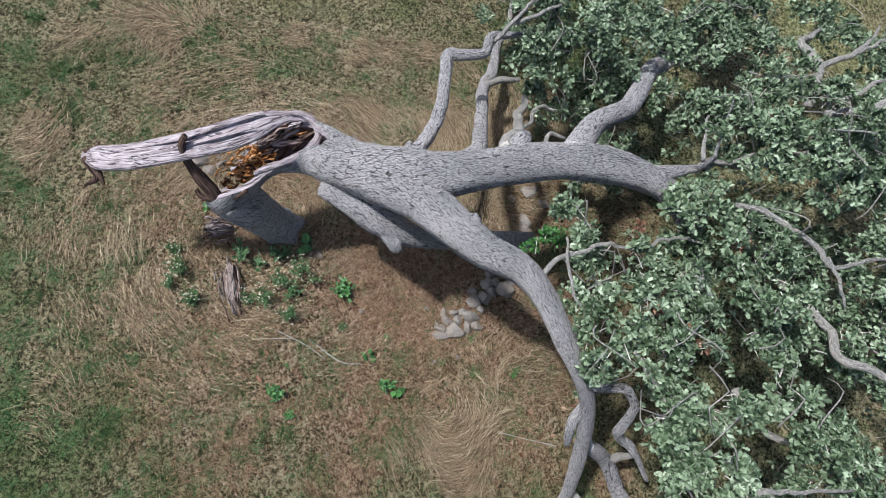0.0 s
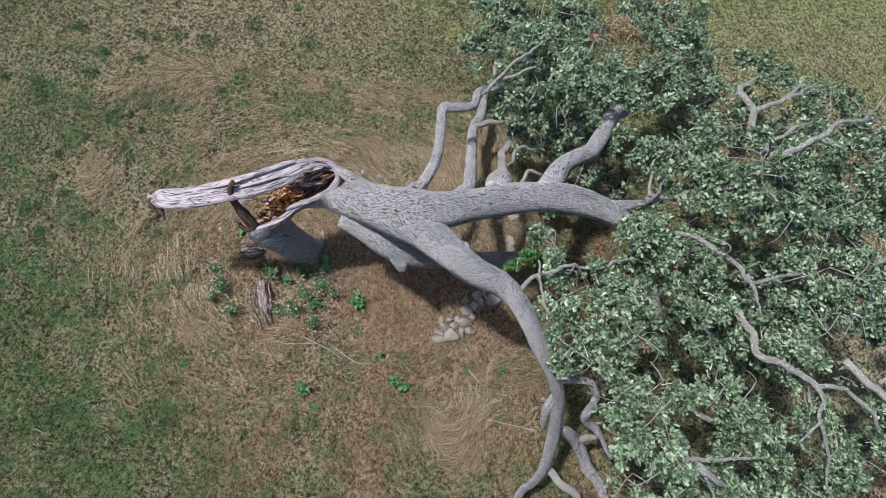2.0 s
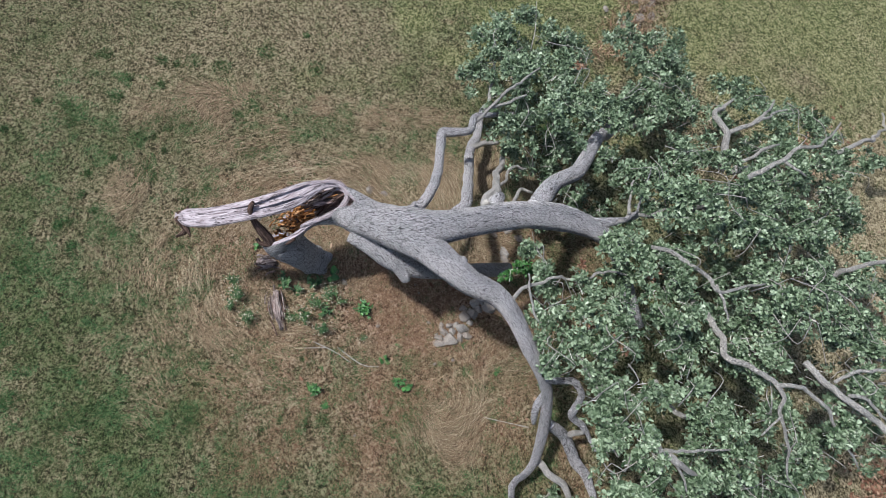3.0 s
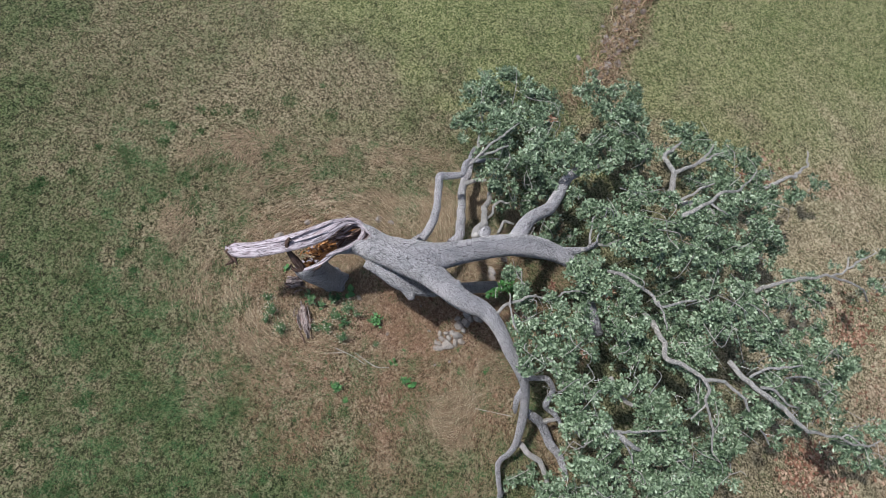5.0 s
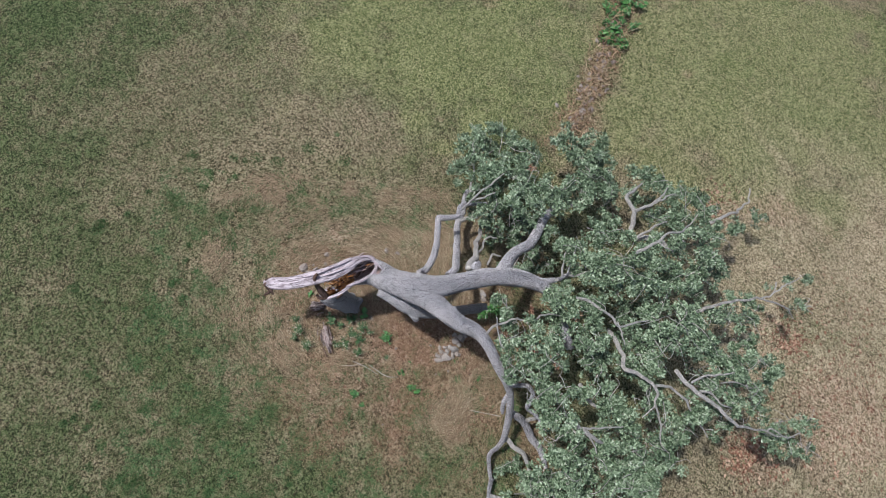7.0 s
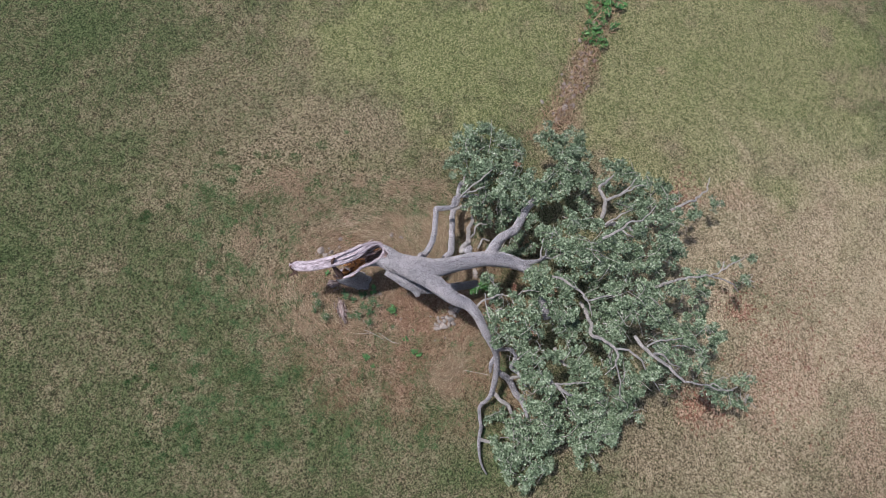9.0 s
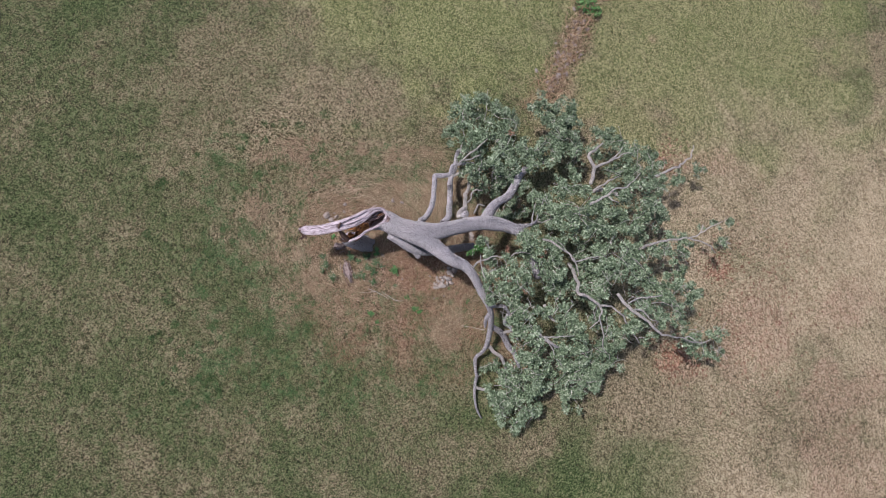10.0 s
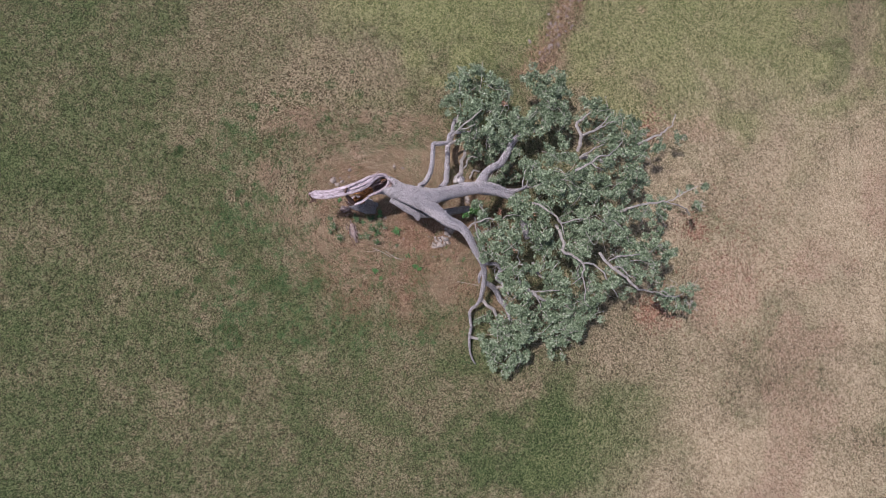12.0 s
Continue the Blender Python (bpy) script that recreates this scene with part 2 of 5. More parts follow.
def clumped(x, y, scale, seed, low=0.48, high=0.66):
    """Loose patches, 0 between them and 1 in their hearts."""
    return np.clip((soft_noise(x, y, scale, seed, 4) - low) / (high - low), 0, 1)


def bare_cover(x, y):
    m = ellipse(x, y, -0.4, 1.5, 3.0, 1.5, -12, 0.55, 5, 0.9)
    m = np.maximum(m, 0.55 * ellipse(x, y, -1.0, -0.5, 3.4, 2.3, 0, 0.9, 6, 1.5))
    m = np.maximum(m, 0.55 * ellipse(x, y, -3.5, 3.1, 2.3, 1.9, 0, 0.6, 7, 1.2))
    # little bare soil under the crown, so the painted shade there stays dark
    m = np.maximum(m, 0.3 * ellipse(x, y, 5.8, 2.0, 5.0, 4.0, 0, 0.4, 8))
    m = np.maximum(m, 0.5 * ellipse(x, y, 1.9, 3.1, 1.1, 0.9, 10, 0.5, 8, 0.8))
    m = np.maximum(m, 0.44 * clumped(x, y, 0.33, 131) * np.clip((x - 11.0) / 5.0, 0, 1) * np.clip((9.5 - y) / 4.0, 0, 1))
    for cx, cy, rx, ry in ((-0.04, 9.95, 0.45, 0.2), (10.8, 13.4, 0.4, 0.3), (9.1, 9.8, 0.5, 0.3), (13.2, 7.0, 2.0, 0.7), (15, -1, 2.5, 2.0), (11.2, -2.6, 1.0, 0.7), (18.5, -4.0, 2.0, 1.5), (2.0, 16.0, 0.5, 0.4), (20, 0.5, 2.5, 1.4), (5.9, 10.4, 0.6, 1.2), (6.7, 12.4, 0.5, 1.4), (2.3, -1.2, 0.35, 0.45), (3.2, -1.5, 0.5, 0.4), (3.4, -2.6, 0.5, 0.9)):
        m = np.maximum(m, 0.42 * ellipse(x, y, cx, cy, rx, ry, 0, 0.9, 11))
    return m


def dry_lit_cover(x, y):
    m = 0.40 * ellipse(x, y, -3.4, 2.6, 3.1, 2.5, 10, 0.6, 15, 1.4)
    m = np.maximum(m, 0.5 * ellipse(x, y, 0.2, 4.4, 3.0, 1.2, 0, 0.7, 16, 1.2))
    m = np.maximum(m, 0.5 * ellipse(x, y, 0.9, -1.0, 1.7, 1.0, 50, 0.8, 17, 1.2))
    # towards the right: dry grass, made paler to paint in stronger sunlight
    bent = x + 5.0 * (soft_noise(x * 0.8 + y * 0.6, y * 0.8 - x * 0.6, 0.22, 34, 3) - 0.5)
    wide = np.clip((bent - 6.0) / 8.5, 0, 1) * (0.55 + 0.7 * soft_noise(x * 0.7 - y * 0.7, x * 0.7 + y * 0.7, 0.4, 33, 4)) * np.clip((13.0 - y) / 7.0, 0.15, 1)
    m = np.maximum(m, 0.95 * wide * (0.45 + 0.9 * soft_noise(x, y, 0.17, 35, 4)))
    m = m - 0.22 * clumped(x, y, 0.45, 132) * np.clip((x - 10.0) / 3.0, 0, 1)
    m = np.maximum(m, 0.30 * ellipse(x, y, -5.5, 8.5, 4.2, 5.0, 10, 0.8, 19, 1.4))
    d, a = np.hypot(x + 3.0, y - 2.4), np.arctan2(y - 2.4, x + 3.0)
    for r in (1.7, 2.3, 2.9):
        arc = np.clip(1 - np.abs(d - r - 0.4 * (soft_noise(a * 1.5, d * 0, 1.0, 44) - 0.5)) / 0.16, 0, 1) * (x < 0.5)
        m = np.maximum(m, m + 0.45 * arc * soft_noise(a * 4, d * 2, 1.0, 45))
    m = m - 0.18 * ((d > 1.2) & (d < 3.4)) * soft_noise(a * 3, d * 5, 1.0, 46)
    for cx, cy, r in ((19.5, 14.0, 5.0), (19.5, 14.0, 6.6), (23.0, 3.0, 6.5), (23.0, 3.0, 8.2)):
        ring = np.abs(np.hypot(x - cx, y - cy) - r)
        m = np.maximum(m, m + 0.34 * np.clip(1.0 - ring / 0.4, 0, 1) * clumped(x, y, 0.35, 47, 0.42, 0.7) * np.clip((cy + 2 - y) / 3, 0, 1))
    return m


def fresh_cover(x, y):
    m = 0.66 * ellipse(x, y, 13.0, 14.0, 12.5, 8.5, 0, 0.7, 55, 0.9)
    m = np.maximum(m, 0.72 * ellipse(x, y, 0.5, 13.5, 7.0, 4.0, 8, 0.8, 56, 0.9))
    m = np.maximum(m, 0.30 * ellipse(x, y, 8.5, -8.5, 6.0, 3.0, 10, 0.8, 57, 1.0))
    return m


def lush_shade_cover(x, y):
    m = 0.45 * ellipse(x, y, 0.5, 13.0, 6.0, 4.0, 10, 0.9, 25)
    m = np.maximum(m, 0.48 * (1 - ellipse(x, y, -3.4, 2.6, 3.2, 2.6, 10, 0.6, 15, 1.0)) * (0.72 + 0.5 * clumped(x, y, 0.8, 134, 0.4, 0.62)) * np.clip((7.0 - x) / 4.0, 0, 1) * (1 - 0.6 * ellipse(x, y, -5.5, 8.5, 4.2, 5.0, 10, 0.8, 19, 1.4)))
    m = np.maximum(m, 0.95 * ellipse(x, y, 6.6, -8.6, 5.6, 3.0, 12, 0.9, 126, 1.5))
    m = np.maximum(m, 0.55 * clumped(x, y, 0.5, 133) * np.clip((x - 9.0) / 4.0, 0, 1))
    # towards the left: green grass, thickened to paint in the dimmer light
    m = np.maximum(m, 0.42 * np.clip((-4.0 - x) / 11.0, 0, 1) * (0.3 + 1.2 * soft_noise(x, y, 0.3, 37)))
    m = np.maximum(m, (0.22 + 0.75 * soft_noise(x, y, 0.28, 39, 4)) * np.clip((-4.0 - x + 5.0 * (soft_noise(x, y, 0.16, 38, 3) - 0.5)) / 13.0, 0, 1))
    m = np.maximum(m, 0.45 * ellipse(x, y, -2, -11, 14, 8.0, 0, 0.8, 29, 1.2))
    m = np.maximum(m, 0.62 * ellipse(x, y, -18, -11, 12, 8.5, 0, 0.8, 28, 1.3))
    # dark green under the crown paints the shade seen through its gaps
    m = np.maximum(m, 0.6 * ellipse(x, y, 5.8, 2.0, 5.2, 4.2, 0, 0.4, 8))
    return m


def mesh_of(name, verts, faces, material, smooth=False):
    me = bpy.data.meshes.new(name)
    if isinstance(faces, np.ndarray):
        verts = np.asarray(verts, np.float32)
        me.vertices.add(len(verts))
        me.vertices.foreach_set("co", verts.ravel())
        me.loops.add(faces.size)
        me.loops.foreach_set("vertex_index", faces.astype(np.int32).ravel())
        me.polygons.add(len(faces))
        me.polygons.foreach_set("loop_start", np.arange(len(faces), dtype=np.int32) * faces.shape[1])
        me.update(calc_edges=True)
    else:
        me.from_pydata(verts.tolist() if isinstance(verts, np.ndarray) else verts, [], faces)
    me.polygons.foreach_set("use_smooth", np.full(len(me.polygons), smooth))
    me.materials.append(material)
    me.update()
    return me


def part(name, me, parent, label=""):
    ob = new(name, me)
    ob.parent = parent
    return tagged(ob, label) if label else ob


def thing(name, label, category, at=(0, 0, 0), group="", kind=""):
    ob = new(name)
    ob.empty_display_size = 0.1
    ob.location = at
    return tagged(ob, label, category, group, kind)


def spline(points, step):
    """Catmull-Rom through rows (x, y, z, r), resampled about every step metres."""
    p = np.array(points, float)
    ext = np.vstack([2 * p[0] - p[1], p, 2 * p[-1] - p[-2]])
    out = []
    for i in range(len(p) - 1):
        a, b, c, d = ext[i:i + 4]
        n = max(2, int(np.linalg.norm(c[:3] - b[:3]) / step))
        for k in range(n):
            t = k / n
            out.append(0.5 * (2 * b + (c - a) * t + (2 * a - 5 * b + 4 * c - d) * t * t + (3 * b - a - 3 * c + d) * t ** 3))
    out.append(p[-1])
    out = np.array(out)
    out[:, 3] = np.maximum(out[:, 3], 0.006)
    return out


def frames_along(path):
    t = np.gradient(path[:, :3], axis=0)
    t /= np.linalg.norm(t, axis=1)[:, None] + 1e-9
    up = np.array([0.0, 0.0, 1.0]) if abs(t[0, 2]) < 0.8 else np.array([1.0, 0.0, 0.0])
    normals = []
    u = up - t[0] * np.dot(up, t[0])
    for k in t:
        u = u - k * np.dot(u, k)
        u /= np.linalg.norm(u) + 1e-9
        normals.append(u.copy())
    n = np.array(normals)
    return t, n, np.cross(t, n)


def limb_mesh(name, points, material, sides=12, wobble=0.06, seed=0, step=None, crook=0.0):
    """A tapering, slightly knotty branch with capped ends; u runs round it and v along it."""
    r0 = max(q[3] for q in points)
    path = spline(points, step or max(0.05, r0 * 0.5))
    if crook:
        s = np.concatenate([[0], np.cumsum(np.linalg.norm(np.diff(path[:, :3], axis=0), axis=1))])
        ends = np.clip(np.minimum(s, s[-1] - s) / 0.3, 0, 1)
        for axis, k in ((0, 1.0), (1, 1.0), (2, 0.6)):
            path[:, axis] += k * crook * ends * 2 * (soft_noise(s * 2.6 + seed, 0 * s + axis * 9.1, 1.0, seed + axis, 3) - 0.5)
    t, n, b = frames_along(path)
    length = np.concatenate([[0], np.cumsum(np.linalg.norm(np.diff(path[:, :3], axis=0), axis=1))])
    ang = np.linspace(0, 2 * math.pi, sides + 1)[:-1] + math.pi
    rows = len(path)
    A, Lm = np.meshgrid(ang, length)
    ridge = soft_noise(A * 3.0 + seed * 7, Lm * 1.6 / max(r0, 0.05) * 0.25 + seed, 1.0, seed, 3) - 0.5
    knots = soft_noise(A * 0.9 + 31 + seed, Lm * 2.2, 1.0, seed + 4, 2) - 0.5
    R = path[:, 3][:, None] * (1 + wobble * 2.2 * ridge + wobble * 4.0 * knots)
    V = path[:, None, :3] + R[..., None] * (np.cos(A)[..., None] * n[:, None] + np.sin(A)[..., None] * b[:, None])
    verts = V.reshape(-1, 3).tolist()
    faces, uvs = [], []
    for i in range(rows - 1):
        for j in range(sides):
            k = (j + 1) % sides
            faces.append((i * sides + j, i * sides + k, (i + 1) * sides + k, (i + 1) * sides + j))
            u0, u1 = j / sides * 2 * math.pi * r0, (j + 1) / sides * 2 * math.pi * r0
            uvs += [(u0, length[i]), (u1, length[i]), (u1, length[i + 1]), (u0, length[i + 1])]
    for row, flip in ((0, True), (rows - 1, False)):
        c = len(verts)
        verts.append((path[row, :3] + t[row] * path[row, 3] * (-0.25 if flip else 0.25)).tolist())
        for j in range(sides):
            a, k = row * sides + j, row * sides + (j + 1) % sides
            faces.append((c, k, a) if flip else (c, a, k))
            uvs += [(0.0, length[row]), (0.02, length[row]), (0.03, length[row])]
    me = mesh_of(name, verts, faces, material, True)
    put_uv(me, uvs, seed)
    return me


def put_uv(me, uvs, seed=0):
    layer = me.attributes.new("bark", "FLOAT2", "CORNER")
    data = np.array(uvs, np.float32) + np.float32([seed * 1.37, seed * 0.71])
    layer.data.foreach_set("vector", data.ravel())


def oak_leaf():
    """A lobed leaf 1 long, lying along +y, folded a little on its midrib."""
    right = [(0.0, 0.0), (0.06, 0.15), (0.21, 0.29), (0.11, 0.39), (0.35, 0.58), (0.15, 0.67), (0.25, 0.86), (0.0, 1.0)]
    outline = right + [(-x, y) for x, y in right[-2:0:-1]]
    v = [(x, y, 0.3 * abs(x) - 0.18 * (y - 0.4) ** 2) for x, y in outline] + [(0.0, 0.38, 0.0), (0.0, 0.68, -0.01)]
    a, b = len(outline), len(outline) + 1
    f = []
    for side, flip in ((list(range(8)), False), ([0] + [len(outline) - i for i in range(1, 7)] + [7], True)):
        tri = [(0, 1, a), (1, 2, a), (2, 3, a), (a, 3, b), (3, 4, 5), (3, 5, b), (b, 5, 6), (b, 6, 7)]
        tri = [tuple(side[k] if k < 8 else k for k in t) for t in tri]
        f += [t[::-1] if flip else t for t in tri]
    return np.array(v), np.array(f)


def simple_leaf(width=0.5, fold=0.25):
    v = np.array([(0, 0, 0), (width * 0.36, 0.25, fold * 0.3), (width * 0.5, 0.5, fold * 0.35), (width * 0.3, 0.8, fold * 0.1), (0, 1, -0.12), (-width * 0.3, 0.8, fold * 0.1), (-width * 0.5, 0.5, fold * 0.35), (-width * 0.36, 0.25, fold * 0.3), (0, 0.5, 0)])
    f = np.array([(8, i, (i + 1) % 8) for i in range(8)])
    return v, f


def blade_leaf():
    v = np.array([(-0.5, 0, 0), (0.5, 0, 0), (0.35, 0.55, 0.12), (-0.35, 0.55, 0.12), (0.0, 1.0, 0.05)])
    return v, np.array([(0, 1, 2), (0, 2, 3), (3, 2, 4)])


def coarse_oak_leaf():
    """The same leaf with fewer lobes, for the shaded inside of the crown."""
    v = np.array([(0, 0, 0), (0.18, 0.22, 0.06), (0.08, 0.34, 0.03), (0.31, 0.55, 0.1), (0.13, 0.68, 0.04), (0.0, 1.0, -0.08), (-0.13, 0.68, 0.04), (-0.31, 0.55, 0.1), (-0.08, 0.34, 0.03), (-0.18, 0.22, 0.06)])
    return v, np.array([(0, 1, 2), (0, 2, 8), (0, 8, 9), (2, 3, 4), (2, 4, 6), (2, 6, 8), (6, 7, 8), (4, 5, 6)])


OAK, OAK_COARSE, PLAIN_LEAF, BLADE = oak_leaf(), coarse_oak_leaf(), simple_leaf(), blade_leaf()
SPIKE = (np.array([(-0.5, 0, 0), (0.5, 0, 0), (0.0, 1.0, 0.08)]), np.array([(0, 1, 2)]))


def scatter(shape, places, ways, ups, sizes, widths=None):
    """Many copies of one small shape in one mesh: ways point along it, ups out of its upper face."""
    v, f = shape
    y = ways / (np.linalg.norm(ways, axis=1)[:, None] + 1e-9)
    x = np.cross(y, ups)
    x /= np.linalg.norm(x, axis=1)[:, None] + 1e-9
    z = np.cross(x, y)
    w = sizes if widths is None else widths
    V = (places[:, None] + v[None, :, 0, None] * (x * w[:, None])[:, None] + v[None, :, 1, None] * (y * sizes[:, None])[:, None] + v[None, :, 2, None] * (z * sizes[:, None])[:, None])
    Fc = f[None] + (np.arange(len(places)) * len(v))[:, None, None]
    return V.reshape(-1, 3), Fc.reshape(-1, f.shape[1])


# ---- the meadow ----
def axis_steps(lo, hi, fine, far):
    inner = list(np.arange(lo, hi, fine))
    out, back, s = [], [], fine
    a, b = hi, lo
    while a < far:
        out.append(a)
        s *= 1.35
        a += s
    s = fine
    while b > -far:
        s *= 1.35
        b -= s
        back.append(b)
    return np.array(back[::-1] + inner + out)


xs, ys = axis_steps(-24, 30, 0.2, 1500), axis_steps(-15, 24, 0.2, 1500)
X, Y = np.meshgrid(xs, ys)
Z = ground_height(X, Y)
nx, ny = len(xs), len(ys)
idx = np.arange(nx * ny).reshape(ny, nx)
quads = np.stack([idx[:-1, :-1], idx[:-1, 1:], idx[1:, 1:], idx[1:, :-1]], -1).reshape(-1, 4)
ground_me = mesh_of("ground", np.stack([X, Y, Z], -1).reshape(-1, 3), quads, MAT["ground"], True)
for key, cover in (("bare", bare_cover), ("lush", lush_shade_cover), ("dry", dry_lit_cover), ("fresh", fresh_cover)):
    layer = ground_me.attributes.new(key, "FLOAT", "POINT")
    layer.data.foreach_set("value", cover(X, Y).ravel().astype(np.float32))
ground = tagged(new("ground", ground_me), "mown meadow of green and straw-dry grass over reddish soil", "ground", kind="structure")

# ---- the fallen oak ----
oak = thing("fallen_tree", "large broken oak toppled over on the meadow, leaves still on", "tree", (-2.94, 2.33, 0.0))
oak_base = Vector(oak.location)
bpy.context.view_layer.update()


def on_oak(name, me, label="", parent=None):
    """A part of the oak, built in world places."""
    ob = part(name, me, parent or oak, label)
    ob.matrix_parent_inverse = Matrix.Translation(-oak_base)
    return ob


def limb(name, points, material="bark", sides=14, seed=0, parent=None, label="", wobble=0.06):
    ob = new(name, limb_mesh(name, points, MAT[material], sides, wobble, seed, None, 0.11 if material == "young_bark" else 0.05 if max(q[3] for q in points) < 0.2 and material == "bark" else 0.0))
    if parent is None:
        ob.parent, ob.matrix_parent_inverse = oak, Matrix.Translation(-oak_base)
    else:
        ob.parent = parent
    return tagged(ob, label) if label else ob


def gutter(points, material_out, material_in, material_rim):
    """The torn butt: a hollow, bent shell whose open side faces up; rows are place, radius, half opening in degrees, way of the opening."""
    rows = np.array([(*p, r, g, *w) for p, r, g, w in points], float)
    path = spline(rows[:, :4], 0.06)
    s = np.concatenate([[0], np.cumsum(np.linalg.norm(np.diff(rows[:, :3], axis=0), axis=1))])
    q = np.concatenate([[0], np.cumsum(np.linalg.norm(np.diff(path[:, :3], axis=0), axis=1))])
    q *= s[-1] / q[-1]
    gap = np.interp(q, s, rows[:, 4])
    way = np.stack([np.interp(q, s, rows[:, 5 + i]) for i in range(3)], 1)
    t = np.gradient(path[:, :3], axis=0)
    t /= np.linalg.norm(t, axis=1)[:, None]
    g = way - t * np.sum(way * t, axis=1)[:, None]
    g /= np.linalg.norm(g, axis=1)[:, None]
    b = np.cross(t, g)
    sides = 40
    outer, inner, uv = [], [], []
    for i in range(len(path)):
        ragged = 14 * (soft_noise(q[i], 0.0, 5.0, 41, 3) - 0.5) if gap[i] > 3 else 0
        half_a, half_b = radians(max(gap[i] + ragged, 0)), radians(max(gap[i] - ragged, 0))
        a = np.linspace(half_a, 2 * math.pi - half_b, sides)
        ring = g[i] * np.cos(a)[:, None] + b[i] * np.sin(a)[:, None]
        wob = 1 + 0.16 * (soft_noise(a * 2.2, q[i] * 2.0 + 0 * a, 1.0, 5, 3) - 0.5)
        flare = 1 + 0.35 * max(0, 0.45 - q[i]) * (0.6 + np.cos(a * 5 + 1.0)) if q[i] < 0.45 else 1.0
        thick = 0.80 - 0.16 * soft_noise(a * 1.7, q[i] * 3.5 + 0 * a, 1.0, 8, 3)
        outer.append(path[i, :3] + ring * (path[i, 3] * wob * flare)[:, None] if np.ndim(flare) else path[i, :3] + ring * (path[i, 3] * wob)[:, None])
        inner.append(path[i, :3] + ring * (path[i, 3] * wob * thick)[:, None])
        uv.append(a * path[:, 3].mean())
    outer, inner = np.array(outer), np.array(inner)

    def sheet(name, v, mat, flip=False):
        n, k = v.shape[:2]
        faces, uvs = [], []
        for i in range(n - 1):
            for j in range(k - 1):
                f = [(i, j), (i, j + 1), (i + 1, j + 1), (i + 1, j)]
                if flip:
                    f = f[::-1]
                faces.append([r * k + c for r, c in f])
                uvs += [(uv[r][c] if k == sides else c * 0.1, q[r]) for r, c in f]
        me = mesh_of(name, v.reshape(-1, 3), faces, mat, True)
        put_uv(me, uvs)
        return me
    first = int(np.argmax(gap > 8))
    last = len(gap) - int(np.argmax(gap[::-1] > 8))
    mid = 0.5 * (outer + inner)
    lip = 0.02 * np.array([[soft_noise(i * 0.7, c * 3.0, 1.0, 3, 2) for i in range(len(path))] for c in (0, 1)])
    rims = []
    for c, sign in ((0, 0), (sides - 1, 1)):
        crest = mid[:, c] + g * (0.02 + 2.0 * lip[sign])[:, None]
        strip = np.stack([outer[:, c], crest, inner[:, c]], 1)[max(first - 1, 0):last]
        rims.append(sheet("torn_edge", strip, MAT[material_rim], c != 0))
    bend = first + int(np.argmax(path[first:, 0] > -2.95))
    pieces = (("rotten_heart", inner[max(first - 3, 0):bend + 1], material_in), ("torn_heart", inner[bend:], "torn"))
    return sheet("stump", outer, MAT[material_out], True), [sheet(name, v, MAT[m]) for name, v, m in pieces], rims


butt = [((-2.92, 2.37, 0), 0.33, 0, (-0.4, 0.3, 0.8)), ((-3.09, 2.33, 0.45), 0.33, 0, (-0.4, 0.3, 0.8)), ((-3.33, 2.32, 1.1), 0.37, 0, (-0.5, 0.5, 0.6)),
        ((-3.57, 2.42, 1.55), 0.41, 80, (-0.45, 0.5, 0.7)), ((-3.35, 2.68, 1.9), 0.42, 116, (-0.4, 0.35, 0.85)), ((-2.93, 2.94, 2.05), 0.40, 98, (-0.15, 0.2, 1.0)),
        ((-2.50, 3.03, 2.1), 0.41, 80, (-0.15, 0.1, 1.0)), ((-2.17, 2.98, 2.15), 0.41, 35, (-0.1, 0.0, 1.0)), ((-1.76, 2.73, 2.3), 0.40, 0, (-0.1, 0.0, 1.0)), ((-1.32, 2.59, 2.45), 0.35, 0, (-0.1, 0.0, 1.0))]
stump_me, heart_mes, rim_mes = gutter(butt, "bark", "rot", "sapwood")
stump = on_oak("stump", stump_me, "standing broken stump with deeply furrowed bark")
for me, text in zip(heart_mes, ("orange rotten heartwood inside the break", "pinkish grey torn heartwood inside the break")):
    on_oak(me.name, me, text)
for me in rim_mes:
    on_oak("torn_edge", me, "pale torn sapwood edge")


